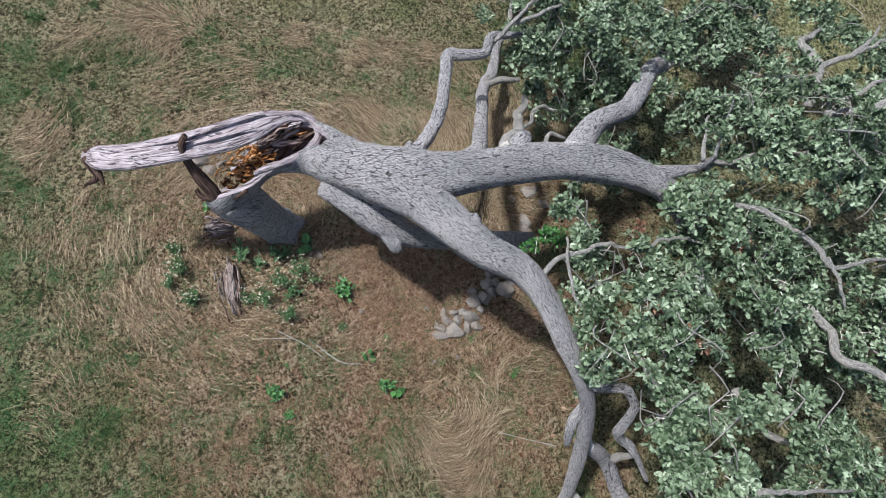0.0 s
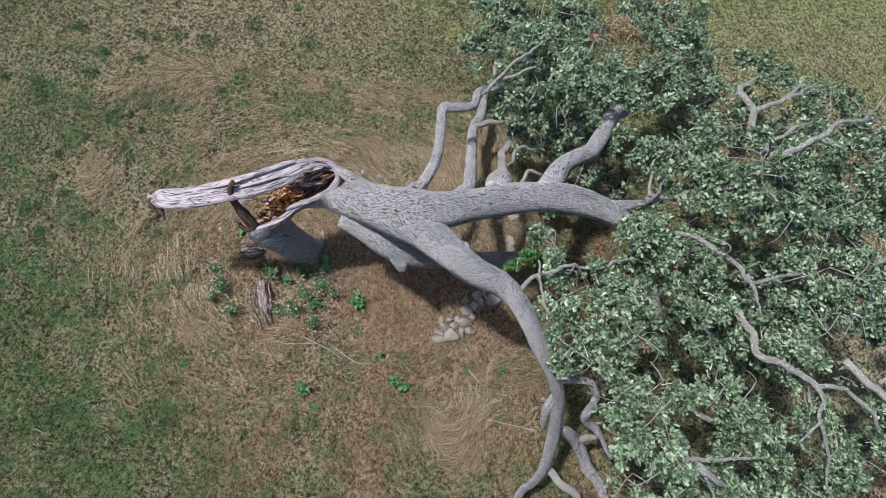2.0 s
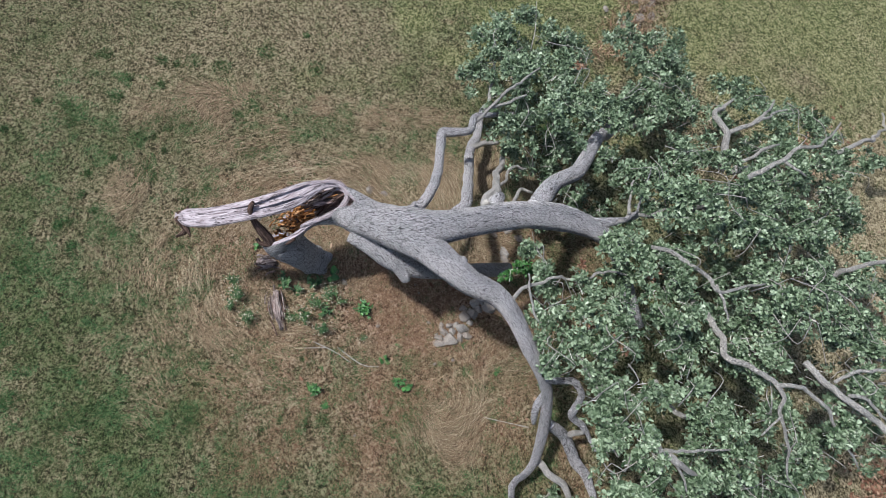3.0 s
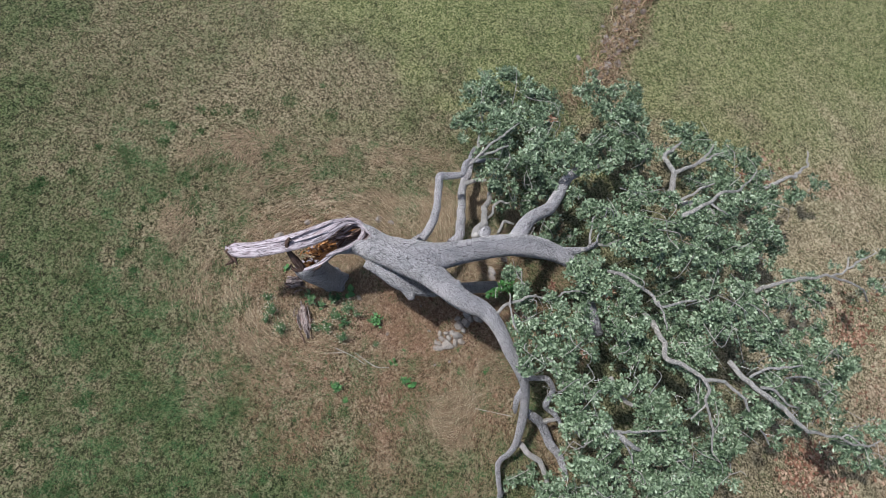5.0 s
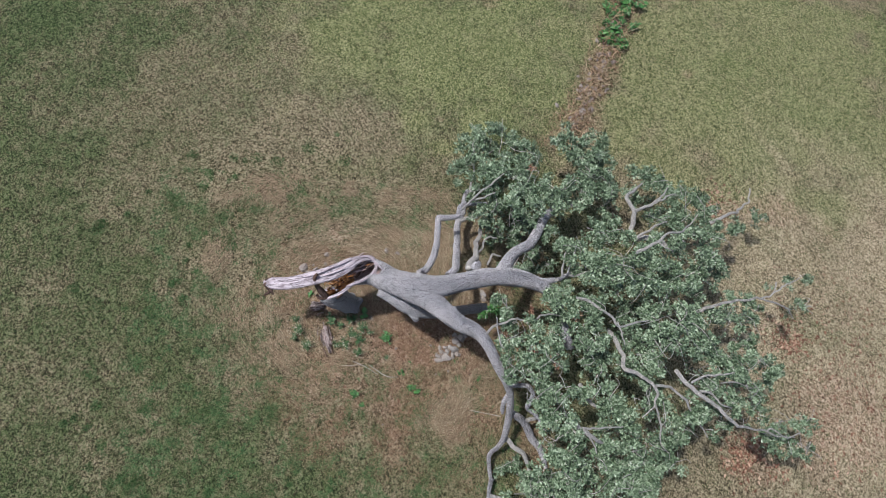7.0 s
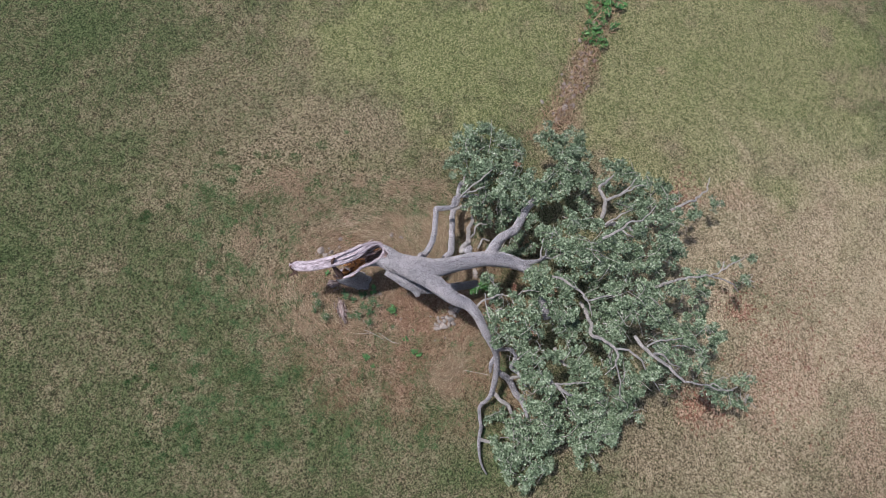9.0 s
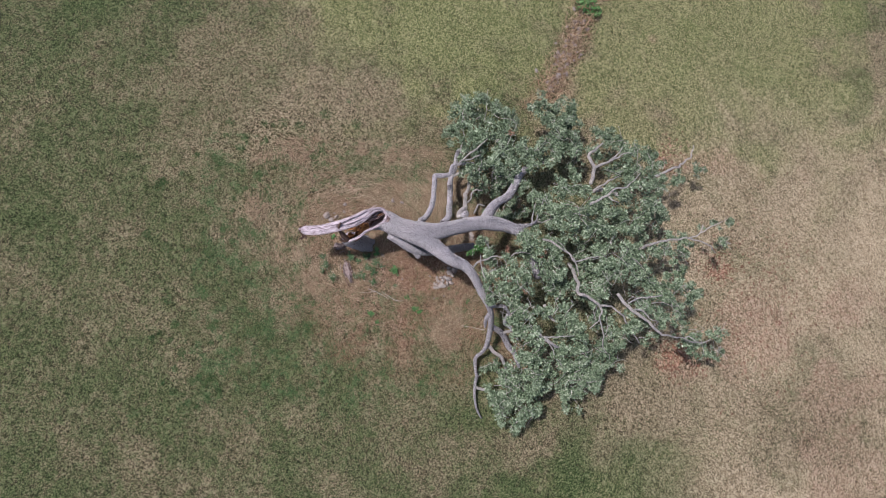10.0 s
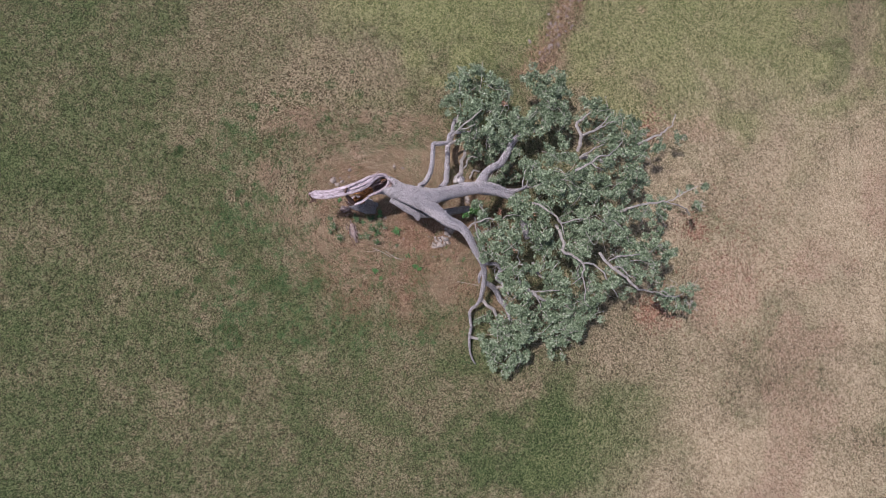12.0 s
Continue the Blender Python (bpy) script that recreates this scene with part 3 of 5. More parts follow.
def plank_mesh(name, points, material, flat=0.34, seed=0):
    """A long torn sliver of trunk: wide, thin, ridged along its grain and ragged at the tip."""
    path = spline(points, 0.06)
    t, n, b = frames_along(path)
    sides = 22
    q = np.concatenate([[0], np.cumsum(np.linalg.norm(np.diff(path[:, :3], axis=0), axis=1))])
    A, Q = np.meshgrid(np.linspace(0, 2 * math.pi, sides + 1)[:-1] + math.pi, q)
    ridge = soft_noise(A * 2.6, Q * 0.9, 1.0, seed, 4) - 0.5
    k = 1 + 0.55 * ridge
    tip = np.clip((q[-1] - Q) / 0.25, 0.2, 1) ** 0.5
    V = path[:, None, :3] + (path[:, 3][:, None] * tip)[..., None] * (np.cos(A)[..., None] * n[:, None] * flat * k[..., None] + np.sin(A)[..., None] * b[:, None] * (0.85 + 0.3 * k[..., None] * 0.5))
    V[..., 2] += 0.30 * path[:, 3][:, None] * np.sin(A) ** 2 * 0.5
    verts, faces, uvs = V.reshape(-1, 3).tolist(), [], []
    for i in range(len(path) - 1):
        for j in range(sides):
            c = (j + 1) % sides
            faces.append((i * sides + j, i * sides + c, (i + 1) * sides + c, (i + 1) * sides + j))
            uvs += [(j * 0.03, q[i]), (j * 0.03 + 0.03, q[i]), (j * 0.03 + 0.03, q[i + 1]), (j * 0.03, q[i + 1])]
    for row in (0, len(path) - 1):
        faces.append([row * sides + j for j in (range(sides) if row else range(sides - 1, -1, -1))])
        uvs += [(0.01 * j, q[row]) for j in range(sides)]
    me = mesh_of(name, verts, faces, MAT[material], False)
    put_uv(me, uvs, seed)
    return me


sliver = on_oak("sliver", plank_mesh("sliver", [(*(-2.26, 3.38, 2.3), 0.06), (*(-2.55, 3.35, 2.4), 0.075), (*(-2.84, 3.19, 2.5), 0.15), (*(-3.12, 2.97, 2.55), 0.215), (*(-3.41, 2.80, 2.55), 0.225), (*(-3.93, 2.61, 2.5), 0.205), (*(-4.65, 2.44, 2.35), 0.195), (*(-5.15, 2.43, 2.2), 0.185), (*(-5.51, 2.48, 2.1), 0.15)], "sapwood", 0.36, 3), "long weathered grey sliver torn from the trunk")
limb("splinter", [(*(-3.63, 2.16, 1.75), 0.08), (*(-3.77, 2.29, 2), 0.09), (*(-3.93, 2.46, 2.3), 0.065), (*(-3.96, 2.58, 2.6), 0.05), (*(-3.88, 2.66, 2.75), 0.035)], "dark_wood", 11, 5, None, "dark jagged splinter", 0.22)
for i, rows in enumerate(([(*(-5.48, 2.47, 2.1), 0.06), (*(-5.37, 2.35, 2), 0.07), (*(-5.34, 2.24, 1.9), 0.05), (*(-5.52, 2.12, 1.85), 0.015)], [(*(-5.48, 2.41, 2.1), 0.05), (*(-5.24, 2.36, 2.05), 0.045), (*(-4.77, 2.33, 2.2), 0.02)],
                          [(*(-5.32, 2.33, 2), 0.04), (*(-5.27, 2.23, 1.95), 0.03), (*(-5.22, 2.13, 1.9), 0.012)], [(*(-5.47, 2.52, 2.15), 0.04), (*(-5.30, 2.59, 2.2), 0.03), (*(-5.25, 2.66, 2.25), 0.012)],
                          [(*(-4.56, 2.54, 2.45), 0.012), (*(-3.91, 2.70, 2.62), 0.02), (*(-3.25, 3.02, 2.68), 0.024), (*(-2.91, 3.22, 2.6), 0.012)], [(*(-4.96, 2.34, 2.3), 0.015), (*(-4.22, 2.51, 2.5), 0.018), (*(-3.51, 2.71, 2.66), 0.02), (*(-3.01, 2.95, 2.66), 0.012)])):
    limb("splinter", rows, "dark_wood" if i < 4 else "sapwood", 8, 6 + i, sliver, "", 0.3)
lip = limb("torn_rim", [(*(-2.86, 3.24, 2.5), 0.03), (*(-2.55, 3.39, 2.42), 0.05), (*(-2.29, 3.37, 2.35), 0.06), (*(-2.15, 3.18, 2.3), 0.065), (*(-2.26, 2.90, 2.3), 0.065), (*(-2.59, 2.67, 2.25), 0.06), (*(-2.89, 2.53, 2.2), 0.05), (*(-3.04, 2.46, 2.15), 0.03)], "sapwood", 14, 14, None, "pale rolled edge of torn sapwood", 0.22)
limb("torn_rim", [(*(-3.16, 2.26, 1.95), 0.03), (*(-3.35, 2.17, 1.85), 0.035), (*(-3.62, 2.14, 1.75), 0.035), (*(-3.85, 2.15, 1.75), 0.04), (*(-3.95, 2.25, 1.8), 0.03)], "dark_wood", 10, 15, None, "", 0.3)
# loose shards of rot and wood inside the hollow
hollow_line = spline([(*(-3.60, 2.51, 1.62), 0.2), (*(-3.38, 2.76, 1.8), 0.2), (*(-2.99, 3.07, 1.85), 0.2), (*(-2.50, 3.22, 2), 0.15)], 0.05)
for i in range(150):
    q = hollow_line[rng.integers(0, len(hollow_line))]
    warm = q[0] < -2.95
    way = np.array([0.85, 0.35, 0.1]) + rng.normal(0, 0.7 if warm else 0.25, 3)
    way /= np.linalg.norm(way)
    mid = q[:3] + rng.normal(0, 1, 3) * np.array([0.10, 0.14, 0.05]) + np.array([0, 0, 0.0 if warm else 0.14])
    h, r = (rng.uniform(0.03, 0.10), rng.uniform(0.010, 0.032)) if warm else (rng.uniform(0.12, 0.34), rng.uniform(0.012, 0.034))
    kind = ("rot" if rng.uniform() < 0.8 else "dark_wood") if warm else ("torn" if rng.uniform() < 0.65 else "dark_wood" if rng.uniform() < 0.6 else "rot")
    limb("shard", [(*(mid - way * h), r * 0.8), (*(mid + rng.normal(0, 0.02, 3)), r), (*(mid + way * h), r * 0.15)], kind, 5, 200 + i, None, "", 0.6)

trunk = limb("trunk", [(-1.92, 2.79, 2.2, 0.346), (-1.53, 2.62, 2.4, 0.404), (-0.93, 2.49, 2.6, 0.412), (-0.36, 2.5, 2.68, 0.345), (0.21, 2.62, 2.72, 0.289), (0.88, 2.8, 2.72, 0.294), (1.56, 2.92, 2.75, 0.288), (2.16, 2.91, 2.8, 0.271), (2.74, 2.76, 2.85, 0.228), (3.2, 2.54, 2.8, 0.194), (3.49, 2.2, 2.65, 0.162), (3.66, 1.85, 2.45, 0.147), (3.78, 1.55, 2.3, 0.153), (4.05, 0.9, 2.1, 0.141)], "bark", 40, 1, None, "fallen trunk with grey furrowed bark", 0.05)
south = limb("limb", [(x, y, z, r * (0.68 if y < -3.2 else 0.78 if y < -1.8 else 0.88 if y < 0 else 1.0)) for x, y, z, r in [(-1.44, 2.58, 2.35, 0.373), (-0.92, 2.32, 2.55, 0.37), (-0.41, 2.03, 2.65, 0.323), (0.03, 1.71, 2.68, 0.296), (0.45, 1.4, 2.68, 0.254), (0.88, 1.24, 2.68, 0.214), (1.18, 0.97, 2.7, 0.188), (1.42, 0.57, 2.7, 0.162), (1.62, 0.22, 2.62, 0.154), (1.84, -0.13, 2.45, 0.136), (2.09, -0.48, 2.1, 0.133), (2.2, -0.87, 1.7, 0.133), (2.24, -1.37, 1.25, 0.125), (2.17, -1.9, 0.85, 0.111), (2.01, -2.17, 0.6, 0.097), (1.79, -2.4, 0.5, 0.094), (1.89, -3.18, 0.4, 0.078), (1.91, -3.06, 0.35, 0.099), (1.82, -3.64, 0.3, 0.088), (1.9, -4.41, 0.25, 0.066), (2.14, -4.83, 0.2, 0.044)]], "bark", 32, 2, None, "long grey limb sweeping down to the grass", 0.06)
under = limb("limb", [(-1.93, 2.57, 2, 0.316), (-1.42, 2.24, 1.95, 0.289), (-0.95, 1.96, 1.85, 0.238), (-0.54, 1.86, 1.7, 0.171), (0.09, 1.97, 1.4, 0.159), (0.93, 2.19, 1, 0.169), (1.62, 2.36, 0.7, 0.166)], "bark", 26, 3, None, "broken lower limb propped on the ground", 0.07)
limb("stub", [(-1.09, 1.99, 1.85, 0.194), (-0.89, 1.75, 1.8, 0.15), (-0.8, 1.58, 1.75, 0.079)], "bark", 16, 4, under, "", 0.2)
north = limb("limb", [(1.72, 3.12, 2.7, 0.224), (2.05, 3.65, 2.62, 0.178), (2.33, 3.89, 2.58, 0.163), (2.71, 4.15, 2.5, 0.166), (3, 4.61, 2.4, 0.162), (3.28, 5.15, 2.3, 0.147), (3.84, 5.83, 1.7, 0.119), (4.17, 6.57, 1.2, 0.082)], "bark", 24, 5, None, "", 0.07)
limb("knot", [(0.87, 3.17, 2.55, 0.156), (0.97, 3.31, 2.6, 0.13), (1.04, 3.38, 2.6, 0.078)], "bark", 14, 6, trunk, "", 0.2)
for rows, owner in (([(*(0.35, 1.43, 2.52), 0.09), (*(0.41, 1.37, 2.52), 0.14), (*(0.48, 1.33, 2.45), 0.08)], south), ([(*(-0.38, 2.14, 2.8), 0.05), (*(-0.31, 2.14, 2.9), 0.06), (*(-0.27, 2.16, 2.92), 0.03)], trunk),
                    ([(*(0.16, 1.86, 2.8), 0.04), (*(0.24, 1.81, 2.86), 0.06), (*(0.30, 1.81, 2.84), 0.03)], south), ([(*(1.72, 0.40, 2.6), 0.05), (*(1.78, 0.37, 2.6), 0.05), (*(1.83, 0.34, 2.6), 0.02)], south),
                    ([(*(-1.33, 2.77, 2.55), 0.06), (*(-1.23, 2.82, 2.62), 0.07), (*(-1.15, 2.87, 2.6), 0.03)], trunk), ([(*(-0.82, 3.01, 2.45), 0.05), (*(-0.79, 3.06, 2.5), 0.05), (*(-0.76, 3.11, 2.5), 0.02)], trunk)):
    limb("knot", rows, "bark", 14, int(owner is trunk) + 16, owner, "", 0.25)
branches = [("n1", [(-0.84, 2.99, 2.25, 0.114), (-0.59, 3.19, 2.25, 0.115), (-0.38, 3.62, 2.3, 0.108), (-0.28, 4.21, 2.3, 0.101), (-0.3, 4.81, 2.35, 0.102), (-0.07, 4.9, 2.35, 0.094), (0.31, 5.01, 2.35, 0.085), (0.42, 5.37, 2.35, 0.077), (0.74, 5.47, 2.3, 0.058), (1.31, 5.5, 2.4, 0.039)], 16), ("n2", [(0.07, 2.93, 2.45, 0.129), (0.34, 3.34, 2.2, 0.127), (0.44, 4.1, 1.7, 0.118), (0.53, 5.15, 1.1, 0.118), (0.74, 5.74, 0.85, 0.112), (0.79, 6.29, 0.85, 0.091), (0.91, 6.57, 1, 0.068)], 16), ("n3", [(0.72, 3.21, 2.45, 0.114), (0.95, 3.71, 2.1, 0.093), (1.14, 4.36, 1.6, 0.081), (1.33, 5.04, 1.2, 0.064)], 12), ("n4", [(1.39, 3.48, 2.1, 0.038), (1.59, 3.85, 1.9, 0.039), (1.9, 3.89, 1.8, 0.027)], 10), ("e1", [(2.75, 2.75, 2.9, 0.16), (3.17, 2.82, 3.0, 0.10), (3.45, 2.9, 3.08, 0.055), (3.68, 3.05, 3.2, 0.026), (3.78, 3.39, 3.3, 0.019), (3.92, 3.9, 3.4, 0.011)], 14), ("e2", [(3.3, 2.85, 3.05, 0.056), (3.76, 2.96, 3.1, 0.04), (4.15, 3.09, 3.2, 0.028), (4.79, 3.14, 3.3, 0.023), (5.48, 3.22, 3.3, 0.017)], 10), ("e2b", [(3.56, 2.96, 3, 0.052), (4.28, 3.14, 2.9, 0.065), (4.93, 3.32, 2.8, 0.054), (5.45, 3.48, 2.9, 0.03)], 12)]
made = {key: limb("branch", rows, "bark" if key in ("n1", "n2", "e1") else "young_bark", sides, 20 + i, trunk) for i, (key, rows, sides) in enumerate(branches)}
for i, (rows, owner) in enumerate((
        ([(0.52, 5.27, 1.1, 0.065), (0.86, 5.4, 1.1, 0.065), (1.25, 5.49, 1.1, 0.044)], oak), ([(0.97, 3.8, 2, 0.039), (1.28, 4.07, 1.8, 0.033), (1.45, 4.52, 1.6, 0.034), (1.85, 4.63, 1.5, 0.028)], oak), ([(3.51, 2.98, 3.15, 0.034), (3.46, 3.21, 3.2, 0.028), (3.51, 3.45, 3.2, 0.023), (3.64, 3.71, 3.2, 0.017)], oak), ([(1.46, 1.59, 3.1, 0.016), (1.53, 1.31, 3, 0.021), (1.67, 0.95, 2.9, 0.021), (1.84, 0.45, 2.7, 0.016)], oak))):
    limb("twig", rows, "young_bark", 9, 40 + i)
for i, rows in enumerate(([(1.84, -3.57, 0.3, 0.066), (2.23, -3.73, 0.35, 0.055), (2.4, -3.83, 0.4, 0.044), (2.62, -4.28, 0.4, 0.033)], [(1.22, 1.13, 2.72, 0.039), (1.39, 1.27, 2.85, 0.035), (1.8, 1.43, 2.95, 0.031), (2.15, 1.58, 3, 0.027), (2.52, 1.51, 3, 0.024), (2.77, 1.69, 3, 0.024), (3.11, 1.75, 3, 0.02), (3.45, 1.74, 3, 0.016)], [(2, -0.28, 2.35, 0.079), (2.34, -0.32, 2.3, 0.071), (2.63, -0.32, 2.25, 0.072), (2.82, -0.53, 2, 0.066), (2.86, -0.94, 1.3, 0.079), (3.2, -1.12, 1.1, 0.063), (3.56, -1.59, 0.8, 0.037)], [(2.38, -1.11, 1.3, 0.104), (2.8, -1.32, 0.9, 0.118), (3.17, -1.73, 0.45, 0.122), (3.43, -2.03, 0.3, 0.108), (3.6, -2.34, 0.2, 0.092), (3.79, -2.77, 0.12, 0.061)], [(2.72, -1.3, 0.95, 0.072), (3, -1.31, 0.9, 0.064), (3.27, -1.22, 0.9, 0.046)], [(2.27, -1.83, 0.75, 0.074), (2.53, -2.1, 0.8, 0.074), (2.85, -2.27, 0.8, 0.074), (3.07, -2.68, 0.6, 0.059), (3.18, -3.17, 0.4, 0.045)], [(2.1, -0.57, 1.95, 0.098), (2.01, -0.78, 1.75, 0.083), (1.99, -0.98, 1.55, 0.068), (2.02, -1.11, 1.4, 0.034)])):
    limb("branch", rows, "bark" if i in (2, 3, 6) else "young_bark", 12, 50 + i, south, "", 0.10)
limb("branch", [(3.7, 5.52, 1.8, 0.078), (4.11, 5.77, 1.8, 0.079), (4.47, 5.95, 1.8, 0.059)], "young_bark", 10, 60, north)
for i, rows in enumerate(([(2.37, 0.15, 3, 0.03), (2.56, -0.09, 3.05, 0.03), (2.74, -0.53, 3, 0.027), (2.89, -1.02, 2.95, 0.022), (3.04, -1.33, 2.85, 0.017), (3.18, -1.61, 2.75, 0.012)], [(3.9, 2.29, 3.2, 0.039), (4.37, 2.16, 3.3, 0.047), (4.8, 1.85, 3.35, 0.039), (5.18, 1.52, 3.3, 0.031), (5.62, 1.56, 3.3, 0.027), (6.13, 1.69, 3.3, 0.016)], [(5.41, 1.56, 2, 0.072), (5.43, 1.19, 2.4, 0.07), (5.46, 0.36, 2.85, 0.06), (5.76, 0.09, 3.05, 0.052), (6.12, -0.25, 3.25, 0.045), (6.16, -0.71, 3.2, 0.032), (6.36, -1.28, 3, 0.025), (6.38, -1.8, 2.8, 0.019), (6.64, -2.07, 2.7, 0.01)], [(7.05, 0.29, 2.9, 0.063), (7.31, -0.12, 3.1, 0.061), (7.69, -0.5, 3.15, 0.061), (8.33, -0.94, 3.1, 0.053), (8.81, -1.26, 3, 0.038), (9.81, -1.42, 2.8, 0.027), (10.91, -1.56, 2.6, 0.016)], [(8.28, 0.97, 2.5, 0.049), (8.8, 0.72, 2.4, 0.05), (9.32, 0.47, 2.3, 0.042), (9.79, 0.38, 2.2, 0.025)], [(8.02, 2.18, 2.1, 0.069), (8.49, 2.34, 2.4, 0.06), (8.85, 2.41, 2.8, 0.046), (9.62, 2.54, 3.1, 0.037), (10.04, 2.59, 3.2, 0.033), (11.01, 2.36, 3, 0.025), (11.58, 2.16, 2.6, 0.017)])):
    limb("branch", rows, "young_bark", 12, 70 + i)
for i, rows in enumerate(([(4.22, -0.18, 2.3, 0.063), (4.38, -0.48, 2.4, 0.054), (4.52, -0.85, 2.5, 0.046), (4.86, -0.94, 2.5, 0.038), (5.07, -1.21, 2.4, 0.023)], [(3.64, -1.27, 3, 0.08), (3.9, -1.47, 3, 0.079), (4.27, -1.65, 2.9, 0.058), (4.75, -1.86, 2.7, 0.037)], [(6.44, 5.02, 2, 0.082), (6.49, 5.38, 2.2, 0.082), (6.51, 5.64, 2.35, 0.073), (6.32, 6.21, 2.25, 0.06), (6.67, 6.61, 2.1, 0.047), (7.11, 6.96, 1.9, 0.029)], [(5.5, 3.56, 4, 0.054), (5.84, 3.78, 4.2, 0.046), (6.21, 3.98, 4.3, 0.038), (6.75, 4.23, 4.35, 0.031), (7.16, 4.45, 4.35, 0.023), (7.48, 4.85, 4.3, 0.016)], [(9.22, 5.43, 2.2, 0.056), (9.63, 5.64, 2.3, 0.056), (10.04, 5.84, 2.35, 0.047), (10.68, 6.17, 2.2, 0.038), (11.12, 6.6, 2, 0.029), (11.51, 7.23, 1.7, 0.02)], [(6.38, 4.6, 2.4, 0.08), (6.82, 4.64, 2.5, 0.097), (7.16, 4.6, 2.5, 0.089), (7.55, 4.4, 2.4, 0.062)])):
    limb("branch", rows, "young_bark", 12, 80 + i)
for i, rows in enumerate(([(2.89, -1.03, 2.95, 0.019), (3.14, -1.05, 2.95, 0.019), (3.42, -1.06, 2.9, 0.015), (3.54, -1.01, 2.9, 0.01)], [(5.11, 1.6, 3.3, 0.027), (5.22, 1.23, 3.3, 0.023), (5.33, 0.92, 3.2, 0.015)], [(6.09, -0.24, 3.25, 0.045), (6.51, -0.24, 3.3, 0.037), (6.99, -0.53, 3.2, 0.034), (7.37, -1.03, 3, 0.026), (7.97, -1.63, 2.7, 0.015)], [(6.16, -0.76, 3.2, 0.022), (5.94, -0.94, 3.2, 0.018), (5.7, -1.12, 3.2, 0.015)], [(7.33, -0.1, 3.2, 0.03), (7.76, 0.12, 3.3, 0.03), (8.23, 0.2, 3.3, 0.027), (8.69, 0.24, 3.3, 0.015)], [(7.57, -0.33, 3.2, 0.038), (7.87, -0.39, 3.25, 0.03), (8.23, -0.64, 3.2, 0.023), (8.6, -0.77, 3.1, 0.015)], [(9.81, -1.42, 2.8, 0.023), (10.09, -1.32, 2.8, 0.023), (10.51, -1.6, 2.7, 0.02), (11.11, -1.42, 2.6, 0.016)], [(10.01, 2.59, 3.2, 0.029), (10.46, 2.81, 3.2, 0.025), (10.76, 3.22, 3.1, 0.017)], [(10.55, 2.85, 3.2, 0.025), (11.22, 3.18, 3.1, 0.021), (11.72, 3.44, 3, 0.013)])):
    limb("twig", rows, "young_bark", 8, 90 + i)
for i, rows in enumerate(([(3.96, -1.46, 3, 0.036), (4.3, -1.45, 3, 0.029), (4.76, -1.4, 3, 0.022), (5.2, -1.39, 3, 0.015)], [(4.03, -1.53, 3, 0.036), (4.24, -1.71, 2.9, 0.029), (4.37, -1.89, 2.8, 0.022), (4.47, -2.14, 2.7, 0.015)], [(6.51, 5.65, 2.35, 0.064), (6.83, 5.79, 2.4, 0.055), (7.23, 5.97, 2.45, 0.046), (7.49, 6.33, 2.5, 0.032), (7.72, 6.6, 2.5, 0.019)], [(7.2, 5.95, 2.45, 0.037), (7.54, 6.19, 2.5, 0.032), (7.97, 6.34, 2.55, 0.018)], [(6.11, 3.92, 4.25, 0.031), (6.31, 3.75, 4.3, 0.023), (6.6, 3.64, 4.2, 0.015)], [(6.24, 4.5, 2.7, 0.043), (6.4, 4.64, 2.8, 0.043), (6.77, 4.83, 2.9, 0.035), (7.3, 5.14, 2.9, 0.017)], [(0.38, 5.21, 2.2, 0.043), (0.77, 5.54, 2.7, 0.034), (1.21, 5.83, 3, 0.029), (1.75, 6.34, 3, 0.017)], [(0.79, 5.53, 2.5, 0.034), (1.12, 5.46, 2.8, 0.03), (1.48, 5.68, 2.9, 0.021)], [(0.82, 6.03, 2, 0.045), (0.83, 6.43, 2, 0.036), (1.03, 7.29, 2, 0.028), (1.64, 7.76, 1.9, 0.019)])):
    limb("twig", rows, "young_bark", 8, 100 + i)


